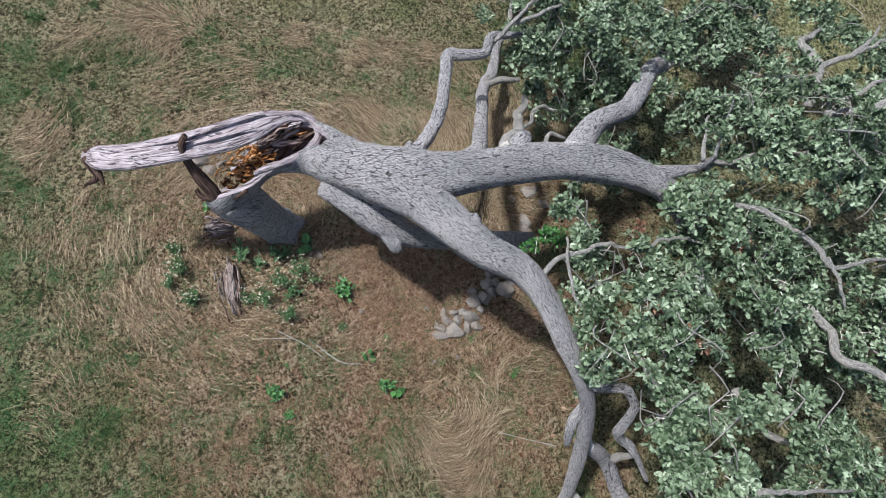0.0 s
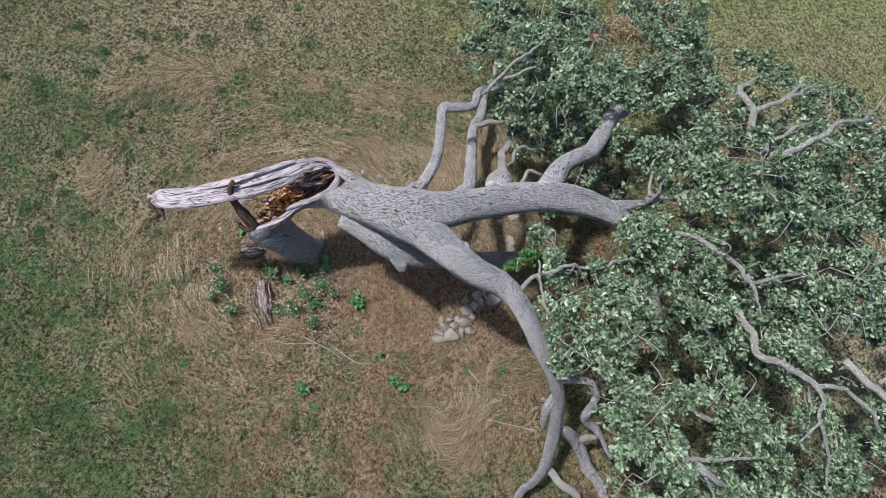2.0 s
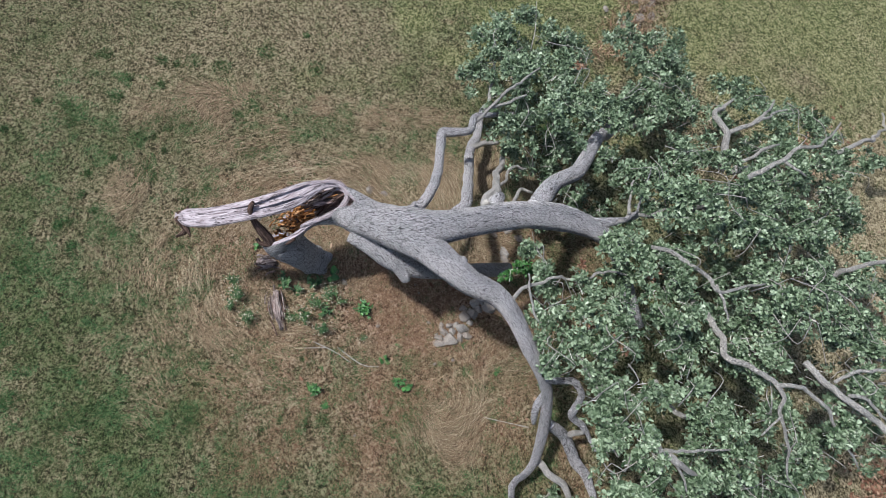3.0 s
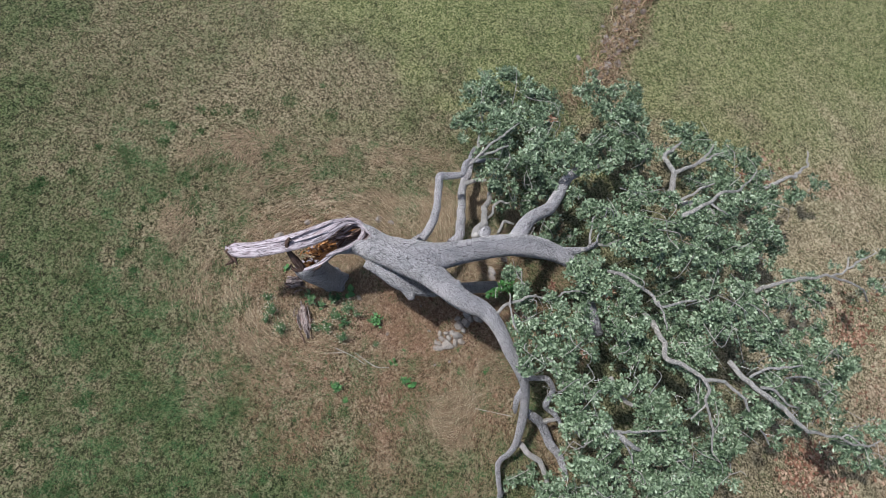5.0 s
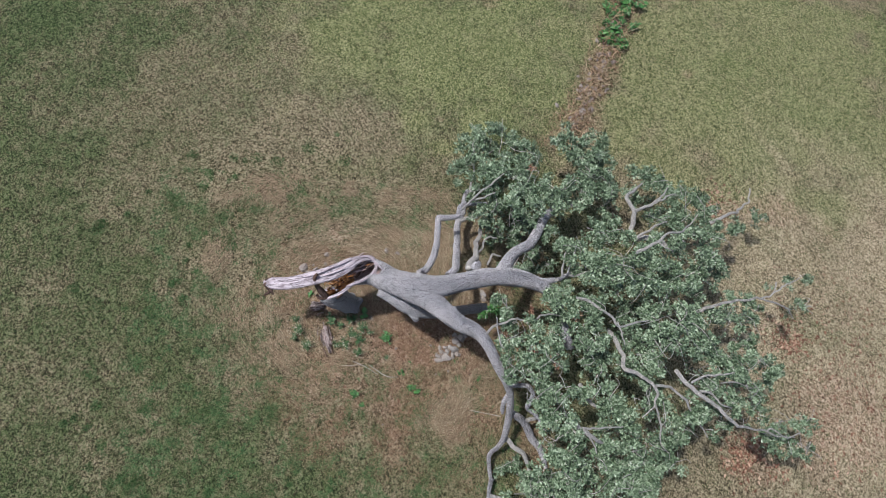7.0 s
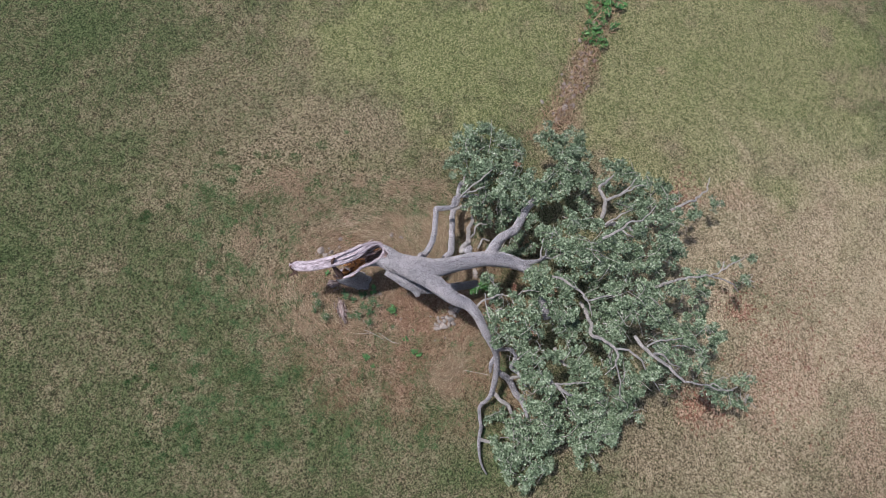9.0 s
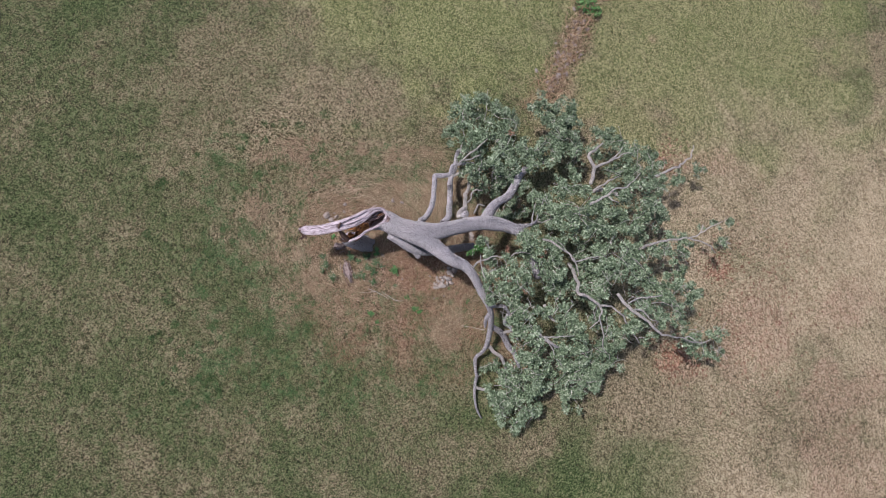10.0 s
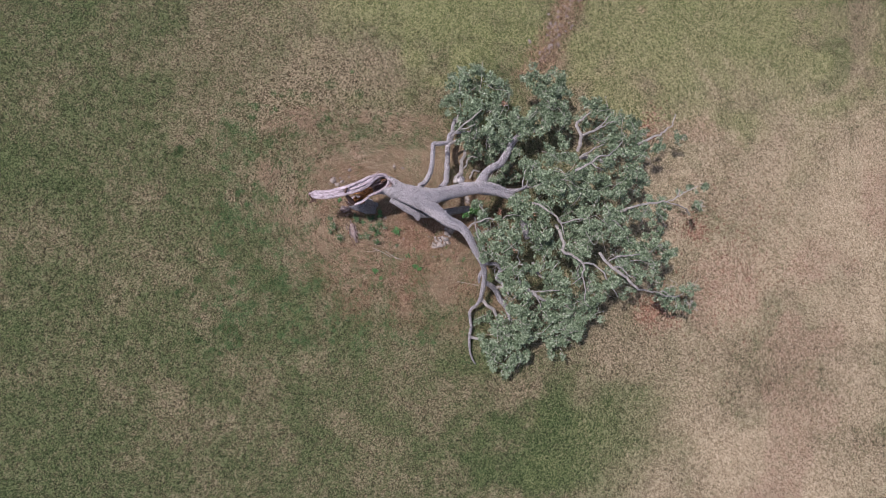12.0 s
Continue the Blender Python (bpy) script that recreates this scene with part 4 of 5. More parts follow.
# ---- foliage ----
def bough_mesh(name, x, y, z, r, material, density=150, leaf=(0.085, 0.15), shape=OAK):
    """Rounded clumps of lobed leaves round a flattened heart, with thin shoots between."""
    heart = np.array([x, y, z])
    flat = min(0.7, 0.7 * (z + 0.3) / max(r, 0.1))
    groups = max(2, int(20 * r * r + 2))
    gd = rng.normal(size=(groups, 3))
    gd /= np.linalg.norm(gd, axis=1)[:, None]
    gd[:, 2] = np.where(gd[:, 2] < -0.35, -gd[:, 2], gd[:, 2])
    centres = gd * (r * rng.uniform(0.25, 1.15, groups) ** 0.5)[:, None] * np.array([1, 1, flat])
    n = max(6, int(density * r * r))
    pick = rng.integers(0, groups, n)
    d = rng.normal(size=(n, 3))
    d /= np.linalg.norm(d, axis=1)[:, None]
    d[:, 2] = np.where(d[:, 2] < -0.2, -d[:, 2], d[:, 2])
    spread = (0.13 + 0.19 * r) * rng.uniform(0.15, 1.0, n) ** 0.6
    tips = heart + centres[pick] + d * spread[:, None] * np.array([1, 1, 0.8])
    tips[:, 2] = np.maximum(tips[:, 2], ground_height(tips[:, 0], tips[:, 1]) + 0.04)
    outs = d + 0.8 * gd[pick] * np.array([1, 1, 0.3]) + rng.normal(size=(n, 3)) * 0.3
    outs /= np.linalg.norm(outs, axis=1)[:, None]
    per = 7
    k = n * per
    tip = np.repeat(tips, per, 0)
    out = np.repeat(outs, per, 0)
    side = rng.normal(size=(k, 3))
    side -= out * np.sum(side * out, axis=1)[:, None]
    side /= np.linalg.norm(side, axis=1)[:, None]
    way = out * rng.uniform(0.2, 1.0, k)[:, None] + side * np.array([1, 1, 0.7])
    place = tip - out * rng.uniform(0.0, 0.09, k)[:, None] + side * 0.012
    up = out * 0.8 + np.array([0, 0, 0.9]) + rng.normal(size=(k, 3)) * 0.42
    size = rng.uniform(*leaf, k)
    wide = size * rng.uniform(0.8, 1.1, k)
    half = k // 2 if shape is OAK else 0
    v, f = scatter(OAK_COARSE, place[half:], way[half:], up[half:], size[half:], wide[half:])
    if half:
        v1, f1 = scatter(shape, place[:half], way[:half], up[:half], size[:half], wide[:half])
        v, f = np.vstack([v1, v]), np.vstack([f1, f + len(v1)])
    m = max(4, n // 3)
    v2, f2 = scatter(BLADE, tips[:m] - outs[:m] * 0.28, outs[:m] + rng.normal(size=(m, 3)) * 0.1, rng.normal(size=(m, 3)), np.full(m, 0.3), np.full(m, 0.012))
    me = mesh_of(name, v, f, MAT[material])
    return me, mesh_of("twig_spray", v2, f2, MAT["young_bark"])


def bare_twigs(x, y, z, r, parent):
    """Thin pale twigs that arch out over the leaves."""
    for k in range(rng.integers(0, 3)):
        a = rng.uniform(0, 2 * math.pi)
        out = np.array([math.cos(a), math.sin(a), 0.0])
        bend = rng.normal(0, 0.12, 3)
        top = z + 0.55 * r + 0.12
        line = [(*(np.array([x, y, top - 0.25]) - out * r * 0.6), 0.013), (*(np.array([x, y, top]) + bend), 0.010), (*(np.array([x, y, top + 0.03]) + out * r * 0.55 - bend), 0.008), (*(np.array([x, y, top - 0.10]) + out * r * 1.15 + bend * 0.5), 0.005)]
        part("twig", limb_mesh("twig", line, MAT["young_bark"], 5, 0.05, k, 0.14), parent)


def bough_row(rows):
    for x, y, z, r in rows:
        layers = [(x, y, z, r, 460, OAK)]
        if z > 1.2:
            layers.append((x + 0.3, y + 0.05, z * 0.62, r, 36, OAK_COARSE))
        for bx, by, bz, br, thick, shape in layers:
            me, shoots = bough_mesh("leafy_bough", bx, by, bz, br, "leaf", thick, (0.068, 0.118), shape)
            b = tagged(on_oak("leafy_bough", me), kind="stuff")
            tagged(part("twig_spray", shoots, b), kind="stuff")
            if shape is OAK and br > 0.25:
                bare_twigs(bx, by, bz, br, b)


bough_row([(1, 7.7, 1.7, 0.8), (1.8, 7.9, 1.9, 0.8), (2.5, 7.6, 1.9, 0.7), (0.5, 7.1, 1.4, 0.5), (1.1, 6.6, 2.1, 0.67), (1.8, 6.3, 2.5, 0.75), (2.8, 6.6, 2.1, 0.68), (2.5, 5.6, 2.5, 0.75), (1.5, 5.5, 2.1, 0.66), (2.2, 5.2, 1.9, 0.57), (3.2, 6.3, 2.1, 0.58), (3.75, 5.75, 2.3, 0.45), (4.1, 6.4, 2.0, 0.5), (1.9, 4.9, 1.1, 0.59), (2.8, 5.3, 1.1, 0.6)])
bough_row([(4.5, 8.4, 1.7, 0.72), (5.3, 8.2, 1.7, 0.72), (6, 7.9, 1.2, 0.53), (5, 7.5, 1.5, 0.72), (5.5, 6.8, 1.7, 0.71), (4.8, 6.3, 1.9, 0.59), (5.9, 6.4, 1.6, 0.61), (4.3, 6, 1.7, 0.5), (6.1, 5.9, 1.2, 0.41), (3, 4.1, 0.8, 0.59), (3.5, 3.9, 0.8, 0.5), (2.6, 3.9, 0.7, 0.4)])
bough_row([(7.2, 7.2, 1.6, 0.62), (7.9, 7.1, 1.6, 0.52), (6.9, 6.7, 1.4, 0.41), (8.5, 6.6, 1.8, 0.61), (9.1, 6.3, 1.8, 0.61), (8.5, 5.8, 1.7, 0.61), (7.6, 5.6, 1.5, 0.51), (9.6, 5.9, 1.6, 0.51), (11.8, 6.1, 1.5, 0.29), (10.4, 5.5, 1.9, 0.4)])
bough_row([(3.6, 4.5, 2.2, 0.41), (3.9, 4.1, 2.8, 0.45), (4.6, 4.4, 3.1, 0.5), (5.1, 4.5, 3.1, 0.45), (4.1, 3.5, 3.1, 0.61), (4.8, 3.5, 3.4, 0.69), (5.6, 3.9, 3.2, 0.62), (5.2, 3.1, 3.5, 0.77), (6.2, 3.2, 3.2, 0.7), (7.1, 4, 2.9, 0.64), (8.2, 4.5, 2.5, 0.67), (9.3, 4.9, 2.1, 0.59), (8.9, 4.1, 2.2, 0.67), (7.7, 3.3, 2.6, 0.73), (6.8, 2.6, 2.9, 0.62), (5.9, 2.6, 3.1, 0.61), (8.8, 3.4, 1.9, 0.58), (9.7, 3.9, 1.7, 0.4)])
bough_row([(3.6, 2.3, 2.9, 0.6), (4, 1.7, 3.1, 0.59), (4.3, 1.1, 3.1, 0.59), (4.5, 2.1, 2.9, 0.52), (3.4, 2, 2.6, 0.43), (4.1, 0.6, 2.9, 0.5), (5.7, 2, 2.2, 0.54), (6.3, 1.7, 2.9, 0.61), (7, 1.5, 3, 0.78), (7.8, 1.4, 2.9, 0.7), (6.6, 0.9, 2.9, 0.69), (7.6, 2, 2.6, 0.54), (8.7, 2.1, 2.1, 0.56), (9.5, 2.2, 1.9, 0.48), (5.8, 1.2, 2.2, 0.45), (5.9, 0.5, 2.5, 0.52), (5.1, 0.3, 2.5, 0.52), (6.3, 0.4, 2.6, 0.52)])
bough_row([(1.8, 2.1, 2.5, 0.38), (2, 1.6, 2.6, 0.43), (2.4, 1.3, 2.9, 0.47), (1.9, 1, 2.6, 0.42), (2.5, 0.7, 3, 0.5), (2, 0.2, 2.8, 0.46), (3, 1, 3, 0.47), (3, 0.4, 3.1, 0.49), (2.6, 0, 3, 0.46), (3.2, -0.3, 3.1, 0.49), (2.8, -0.6, 2.9, 0.49), (1.9, -0.2, 2.6, 0.23)])
bough_row([(3.1, -0.9, 3, 0.48), (3.4, -1.3, 3, 0.48), (3.1, -1.7, 2.8, 0.48), (3.7, -2, 2.6, 0.52), (3.2, -2.3, 2.4, 0.52), (3.8, -2.8, 2.1, 0.58), (3.2, -3.2, 1.2, 0.51), (4.4, -0.4, 2.8, 0.5), (4.9, -0.5, 2.8, 0.47), (5.2, -1, 2.8, 0.5), (5, -1.8, 2.4, 0.58), (4.7, -2.4, 2.1, 0.58), (5.5, -2.1, 2.2, 0.58), (5.6, -1.5, 2.6, 0.46), (6, -0.5, 2.8, 0.47), (6.5, -1.1, 2.6, 0.47), (6.4, -1.9, 2.2, 0.51), (5.6, -2.8, 1.7, 0.6), (6.3, -2.6, 1.7, 0.52), (7.3, -2.3, 1.7, 0.44), (7, -1.6, 2.2, 0.43), (4.9, -3.1, 1.5, 0.6), (2.4, -2.6, 0.3, 0.4), (2.9, -3.1, 0.3, 0.45)])
bough_row([(7.4, -0.8, 2.8, 0.47), (7.8, -0.1, 2.9, 0.51), (8.1, -1.2, 2.4, 0.48), (7.3, -1.4, 2.4, 0.43), (8.6, -0.9, 2.6, 0.43), (8.7, -0.1, 2.9, 0.6), (9.6, 0.5, 2.8, 0.61), (10.4, 0.3, 2.5, 0.54), (9.3, -0.2, 2.8, 0.52), (8.7, 0.6, 2.6, 0.53), (8.2, 0.8, 2.6, 0.5), (9.9, 1.3, 2.1, 0.46), (9.7, -1, 2.6, 0.35), (10.7, -1.2, 2.1, 0.39), (11.8, -1.1, 1.9, 0.4), (11, -1.8, 1.9, 0.39), (11.9, -1.9, 1.6, 0.33), (10.3, -1.5, 2.1, 0.32)])
bough_row([(11.3, 3.4, 2.9, 0.19), (12.1, 3.6, 2.6, 0.27), (12, 2.6, 2.5, 0.26), (10.3, 2.1, 1.9, 0.48), (10.4, 2.9, 1.7, 0.39), (10.6, 2.5, 2.1, 0.27)])
bough_row([(2.9, -3.5, 0.8, 0.75), (3.5, -4.1, 1.1, 0.74), (2.7, -4.4, 0.7, 0.54), (3.8, -3.3, 1.5, 0.63), (3.4, -4.8, 0.7, 0.54), (4.2, -4.3, 0.8, 0.43), (5.6, -3, 1.7, 0.63), (6.2, -3.2, 1.5, 0.6), (5.7, -3.9, 1.1, 0.54), (6.4, -2.8, 1.7, 0.42)])
for x, y, z in ((3.89, 1.64, 3.2), (2.56, 0.65, 3.2), (3.13, 0.27, 3.2), (5.91, 3.92, 3.2), (2.57, 1.90, 2.9), (2.74, 6.79, 2.6)):
    dead, shoots = bough_mesh("withered_spray", x, y, z, 0.13, "dead_leaf", 420, (0.06, 0.10))
    tagged(on_oak("withered_spray", dead, "withered red-brown leaves"), kind="stuff")


fresh, shoots = bough_mesh("green_spray", 1.58, 1.98, 1.5, 0.34, "fresh_leaf", 420, (0.07, 0.12))
green_spray = tagged(on_oak("green_spray", fresh, "bright green leafy spray below the trunk"), kind="stuff")
tagged(part("twig_spray", shoots, green_spray), kind="stuff")


# ---- stones ----
def stone_mesh(seed, flat):
    bm = bmesh.new()
    bmesh.ops.create_icosphere(bm, subdivisions=2, radius=1.0)
    r = random.Random(seed)
    cuts = [(Vector((r.uniform(-1, 1), r.uniform(-1, 1), r.uniform(-0.6, 1))).normalized(), r.uniform(0.48, 0.78)) for _ in range(8)]
    for v in bm.verts:
        for n, d in cuts:
            over = v.co.dot(n) - d
            if over > 0:
                v.co -= n * over
        v.co += v.co * 0.10 * noise.noise(v.co * 2.3 + Vector((seed, 0, 0)))
        v.co.z *= flat
    me = bpy.data.meshes.new("field_stone")
    bm.to_mesh(me)
    bm.free()
    me.materials.append(MAT["stone"])
    return me


STONES = [stone_mesh(i, 0.55 + 0.06 * (i % 4)) for i in range(14)]
stone_count = 0


def stone(x, y, rx, ry, turn, label, group, lift=0.0):
    global stone_count
    ob = new("field_stone", STONES[stone_count % 14])
    stone_count += 1
    z = float(ground_height(x, y)) + 0.5 * min(rx, ry) + lift
    ob.matrix_world = pose(x, y, z, random.uniform(-20, 20), random.uniform(-20, 20), turn) @ Matrix.Diagonal((rx * 1.2, ry * 1.2, min(rx, ry) * 1.4, 1))
    return tagged(ob, label, "stone", group)


PILE = [(290, 335, 40, 33), (215, 355, 33, 20), (225, 320, 28, 20), (350, 322, 22, 30), (392, 318, 28, 22), (370, 270, 42, 25), (303, 278, 22, 20), (285, 245, 25, 20),
        (325, 240, 22, 18), (240, 250, 15, 25), (255, 285, 25, 20), (408, 225, 20, 22), (380, 180, 36, 30), (435, 165, 28, 38), (378, 130, 22, 20), (447, 97, 28, 28),
        (498, 92, 24, 25), (472, 140, 25, 25), (537, 140, 38, 40), (470, 48, 20, 22), (495, 30, 20, 15), (530, 50, 25, 18), (205, 300, 12, 12), (565, 88, 20, 15)]
PILE_O, PILE_U, PILE_V = Vector((-0.84, 1.83)), Vector((2.67, 2.15)), Vector((-0.68, -0.06))
for u, v, rx, ry in PILE:
    q = PILE_O + (PILE_U - PILE_O) * (u / 900) + (PILE_V - PILE_O) * (v / 510)
    k = (PILE_U - PILE_O).length / 900
    stone(q.x, q.y, rx * k * 1.12, ry * k * 1.12, random.uniform(-15, 15), "grey angular field stone in a loose heap on the soil", "stone heap")
for (x, y), r in (((-1.85, 4.40), 0.13), ((-1.49, 4.30), 0.11), ((1.73, 3.60), 0.17), ((2.03, 3.41), 0.12), ((1.65, 2.99), 0.15), ((1.70, 2.81), 0.12), ((1.39, 3.44), 0.10), ((1.88, 3.71), 0.10), ((-2.22, 1.92), 0.09)):
    stone(x, y, r, r * 0.8, random.uniform(0, 180), "weathered tan field stone lying in dry grass", "scattered stones")
for (x, y), r in (((-4.66, 3.57), 0.17), ((-4.49, 3.35), 0.14), ((-4.28, 3.49), 0.12), ((-3.92, 4.08), 0.10), ((-3.95, 3.75), 0.08), ((-4.37, 3.68), 0.07), ((-4.59, 3.42), 0.08), ((-4.86, 3.38), 0.06)):
    stone(x, y, r, r * 0.85, random.uniform(0, 180), "pale field stone beside the broken stump", "scattered stones")
for (x, y), r in (((-0.51, 1.97), 0.045), ((-0.42, 1.78), 0.03), ((-1.33, 0.91), 0.06), ((-0.14, 1.08), 0.06), ((-1.63, -1.54), 0.04), ((0.07, 0.12), 0.05), ((0.49, 0.23), 0.05), ((-3.48, 1.21), 0.05)):
    stone(x, y, r, r * 0.8, random.uniform(0, 180), "small tan pebble on bare soil", "pebbles")

# the tumbled stone row beyond the crown
ROW = [(4.65, 9.15), (5.69, 10.87), (6.53, 12.62), (7.32, 14.75), (8.13, 16.71), (9.05, 19.20)]


def along_row(s):
    s = min(max(s, 0), 0.999) * (len(ROW) - 1)
    i = int(s)
    a, b = Vector(ROW[i]), Vector(ROW[i + 1])
    return a + (b - a) * (s - i), (b - a).normalized()


for i in range(110):
    q, way = along_row(rng.uniform(0.12, 0.75))
    off = Vector((-way.y, way.x)) * rng.normal(0, 0.26)
    r = rng.uniform(0.05, 0.14)
    stone(q.x + off.x, q.y + off.y, r, r * rng.uniform(0.6, 1), rng.uniform(0, 180), "half-buried stone of a tumbled field wall", "field wall stones", -0.02)


# ---- weeds ----
def leafy_plant(name, at, r, material, label, leaves=26, shape=None, size=(0.5, 0.9), height=0.5, category="weed", blossoms=0):
    """A low plant: stems from one root, leaves in whorls, blossoms at the tips if it has any."""
    x, y = at
    base = thing(name, label, category, (x, y, float(ground_height(x, y))))
    stems = max(3, leaves // 6)
    a = rng.uniform(0, 2 * math.pi, stems)
    lean = rng.uniform(0.3, 1.0, stems) * r
    tops = np.stack([np.cos(a) * lean, np.sin(a) * lean, height * r * 2 * rng.uniform(0.6, 1.1, stems)], 1)
    v, f = scatter(BLADE, np.zeros((stems, 3)), tops, rng.normal(size=(stems, 3)), np.linalg.norm(tops, axis=1), np.full(stems, 0.014))
    part("stem", mesh_of("stem", v, f, MAT["weed_leaf"]), base)
    k = leaves
    s = rng.integers(0, stems, k)
    along = rng.uniform(0.25, 1.0, k)
    b = rng.uniform(0, 2 * math.pi, k)
    way = np.stack([np.cos(b), np.sin(b), rng.uniform(-0.2, 0.5, k)], 1)
    v, f = scatter(shape or PLAIN_LEAF, tops[s] * along[:, None], way, np.array([0, 0, 1.0]) + rng.normal(size=(k, 3)) * 0.3, r * rng.uniform(*size, k), np.full(k, 0.014) if shape is BLADE else None)
    tagged(part("foliage", mesh_of("foliage", v, f, MAT[material]), base), kind="stuff")
    if blossoms:
        c = rng.integers(0, stems, blossoms)
        p = tops[c] + rng.normal(size=(blossoms, 3)) * np.array([0.35, 0.35, 0.1]) * r
        p[:, 2] = np.maximum(p[:, 2], 0.05) + 0.04
        petals = 5
        pa = np.tile(np.arange(petals) * 2 * math.pi / petals, blossoms)
        way = np.stack([np.cos(pa), np.sin(pa), 0.3 + 0 * pa], 1)
        v, f = scatter(PLAIN_LEAF, np.repeat(p, petals, 0), way, np.tile([0, 0, 1.0], (blossoms * petals, 1)), rng.uniform(0.010, 0.020, blossoms * petals))
        tagged(part("blossoms", mesh_of("blossoms", v, f, MAT["petal"]), base, "cream-white blossoms"), kind="stuff")
    return base


for at, r, n in (((-1.68, 1.27), 0.24, 34), ((-2.60, -0.60), 0.20, 30), ((-2.33, -0.95), 0.13, 22), ((-0.77, -0.33), 0.17, 26), ((1.52, 0.06), 0.13, 20), ((0.71, 0.60), 0.10, 16), ((-2.51, -0.15), 0.08, 12)):
    leafy_plant("weed", at, r, "fresh_leaf", "bright green leafy weed growing on bare soil", n * 3, OAK, (0.26, 0.5), 0.45)
for at, r, n in (((-2.51, 2.11), 0.24, 9), ((-4.33, 2.57), 0.16, 9), ((-1.14, 0.11), 0.13, 9), ((-0.83, 0.48), 0.10, 6), ((-0.53, -0.43), 0.14, 12)):
    leafy_plant("burdock", at, r, "fresh_leaf", "broad-leaved green weed on the soil", n, simple_leaf(0.75, 0.2), (0.6, 0.95), 0.5)
def grass_tuft(at, r, label):
    """An uneven clump of short upright blades."""
    x, y = at
    base = thing("grass_tuft", label, "grass tuft", (x, y, float(ground_height(x, y))), "grass tufts")
    n = int(1100 * r)
    a, d = rng.uniform(0, 2 * math.pi, n), r * np.sqrt(rng.uniform(0, 1, n))
    d = d * (0.55 + 0.9 * soft_noise(np.cos(a) * 1.3 + x, np.sin(a) * 1.3 + y, 1.0, 81))
    p = np.stack([np.cos(a) * d, np.sin(a) * d, 0 * d], 1)
    way = rng.normal(size=(n, 3)) * np.array([0.8, 0.8, 0.2]) + np.array([0, 0, 0.75])
    v, f = scatter(BLADE, p, way, rng.normal(size=(n, 3)), rng.uniform(0.05, 0.14, n), rng.uniform(0.006, 0.013, n))
    tagged(part("blade_clump", mesh_of("blade_clump", v, f, MAT["tuft"]), base), kind="stuff")


MAT["tuft"] = make_leaf("tuft_grass", [(0.0, (0.024, 0.065, 0.020)), (0.5, (0.060, 0.140, 0.048)), (0.85, (0.12, 0.205, 0.08)), (1.0, (0.26, 0.28, 0.14))], 0.6, 0.2)
for at, r in (((-0.50, 0.21), 0.19), ((-0.69, -1.00), 0.30), ((-0.38, -1.20), 0.2), ((-3.21, -0.59), 0.18), ((-4.14, -2.06), 0.25), ((-4.50, -0.59), 0.28), ((-5.38, -0.14), 0.22), ((-6.25, 2.61), 0.25), ((-6.57, 5.64), 0.22), ((-5.40, 1.50), 0.22), ((-3.67, -0.16), 0.2), ((-1.78, -1.76), 0.2), ((-1.08, -1.37), 0.2), ((-5.99, -0.87), 0.25), ((-5.88, 0.06), 0.2)):
    grass_tuft(at, r, "dark green grass tuft in the meadow")
for i in range(150):
    x, y = rng.uniform(-12, -3.5), rng.uniform(-5, 9)
    if soft_noise(x, y, 0.7, 83) > 0.42 and math.hypot(x + 3.0, y - 2.4) > 3.1:
        grass_tuft((x, y), rng.uniform(0.08, 0.26), "dark green grass tuft in the meadow")
for i in range(40):
    x, y = rng.uniform(-4.5, 2.0), rng.uniform(-4, 0.6)
    grass_tuft((x, y), rng.uniform(0.06, 0.16), "small green grass tuft on thin soil")
for at, r, n in (((-4.58, 1.42), 0.24, 26), ((-4.74, 1.72), 0.2, 18), ((-4.25, 0.88), 0.22, 30), ((-4.74, 1.14), 0.18, 12), ((-3.05, 0.99), 0.25, 34), ((-2.83, 1.32), 0.24, 28), ((-2.49, 1.59), 0.24, 26), ((-2.26, 1.43), 0.16, 14), ((-2.60, 0.77), 0.22, 18), ((-1.65, 0.61), 0.12, 8), ((-3.34, 0.96), 0.16, 14)):
    leafy_plant("aster", at, r, "weed_leaf", "straggly wild aster with small cream blossoms", 130, simple_leaf(0.25, 0.2), (0.2, 0.42), 0.8, "wild flower", n)
for at, r in (((-2.88, 1.80), 0.26), ((-3.59, 1.84), 0.24), ((-2.57, 1.13), 0.2), ((-3.30, 1.60), 0.2)):
    leafy_plant("bramble", at, r, "weed_leaf", "dark green bramble at the foot of the stump", 60, PLAIN_LEAF, (0.25, 0.45), 0.7, "shrub")
for i in range(44):
    q, way = along_row(rng.uniform(0.45, 1.0) ** 0.7)
    off = Vector((-way.y, way.x)) * rng.normal(0, 0.35)
    leafy_plant("weed", (q.x + off.x, q.y + off.y), rng.uniform(0.18, 0.4), "fresh_leaf", "green weed growing over the tumbled field wall", 36, None, (0.4, 0.8), 0.5)

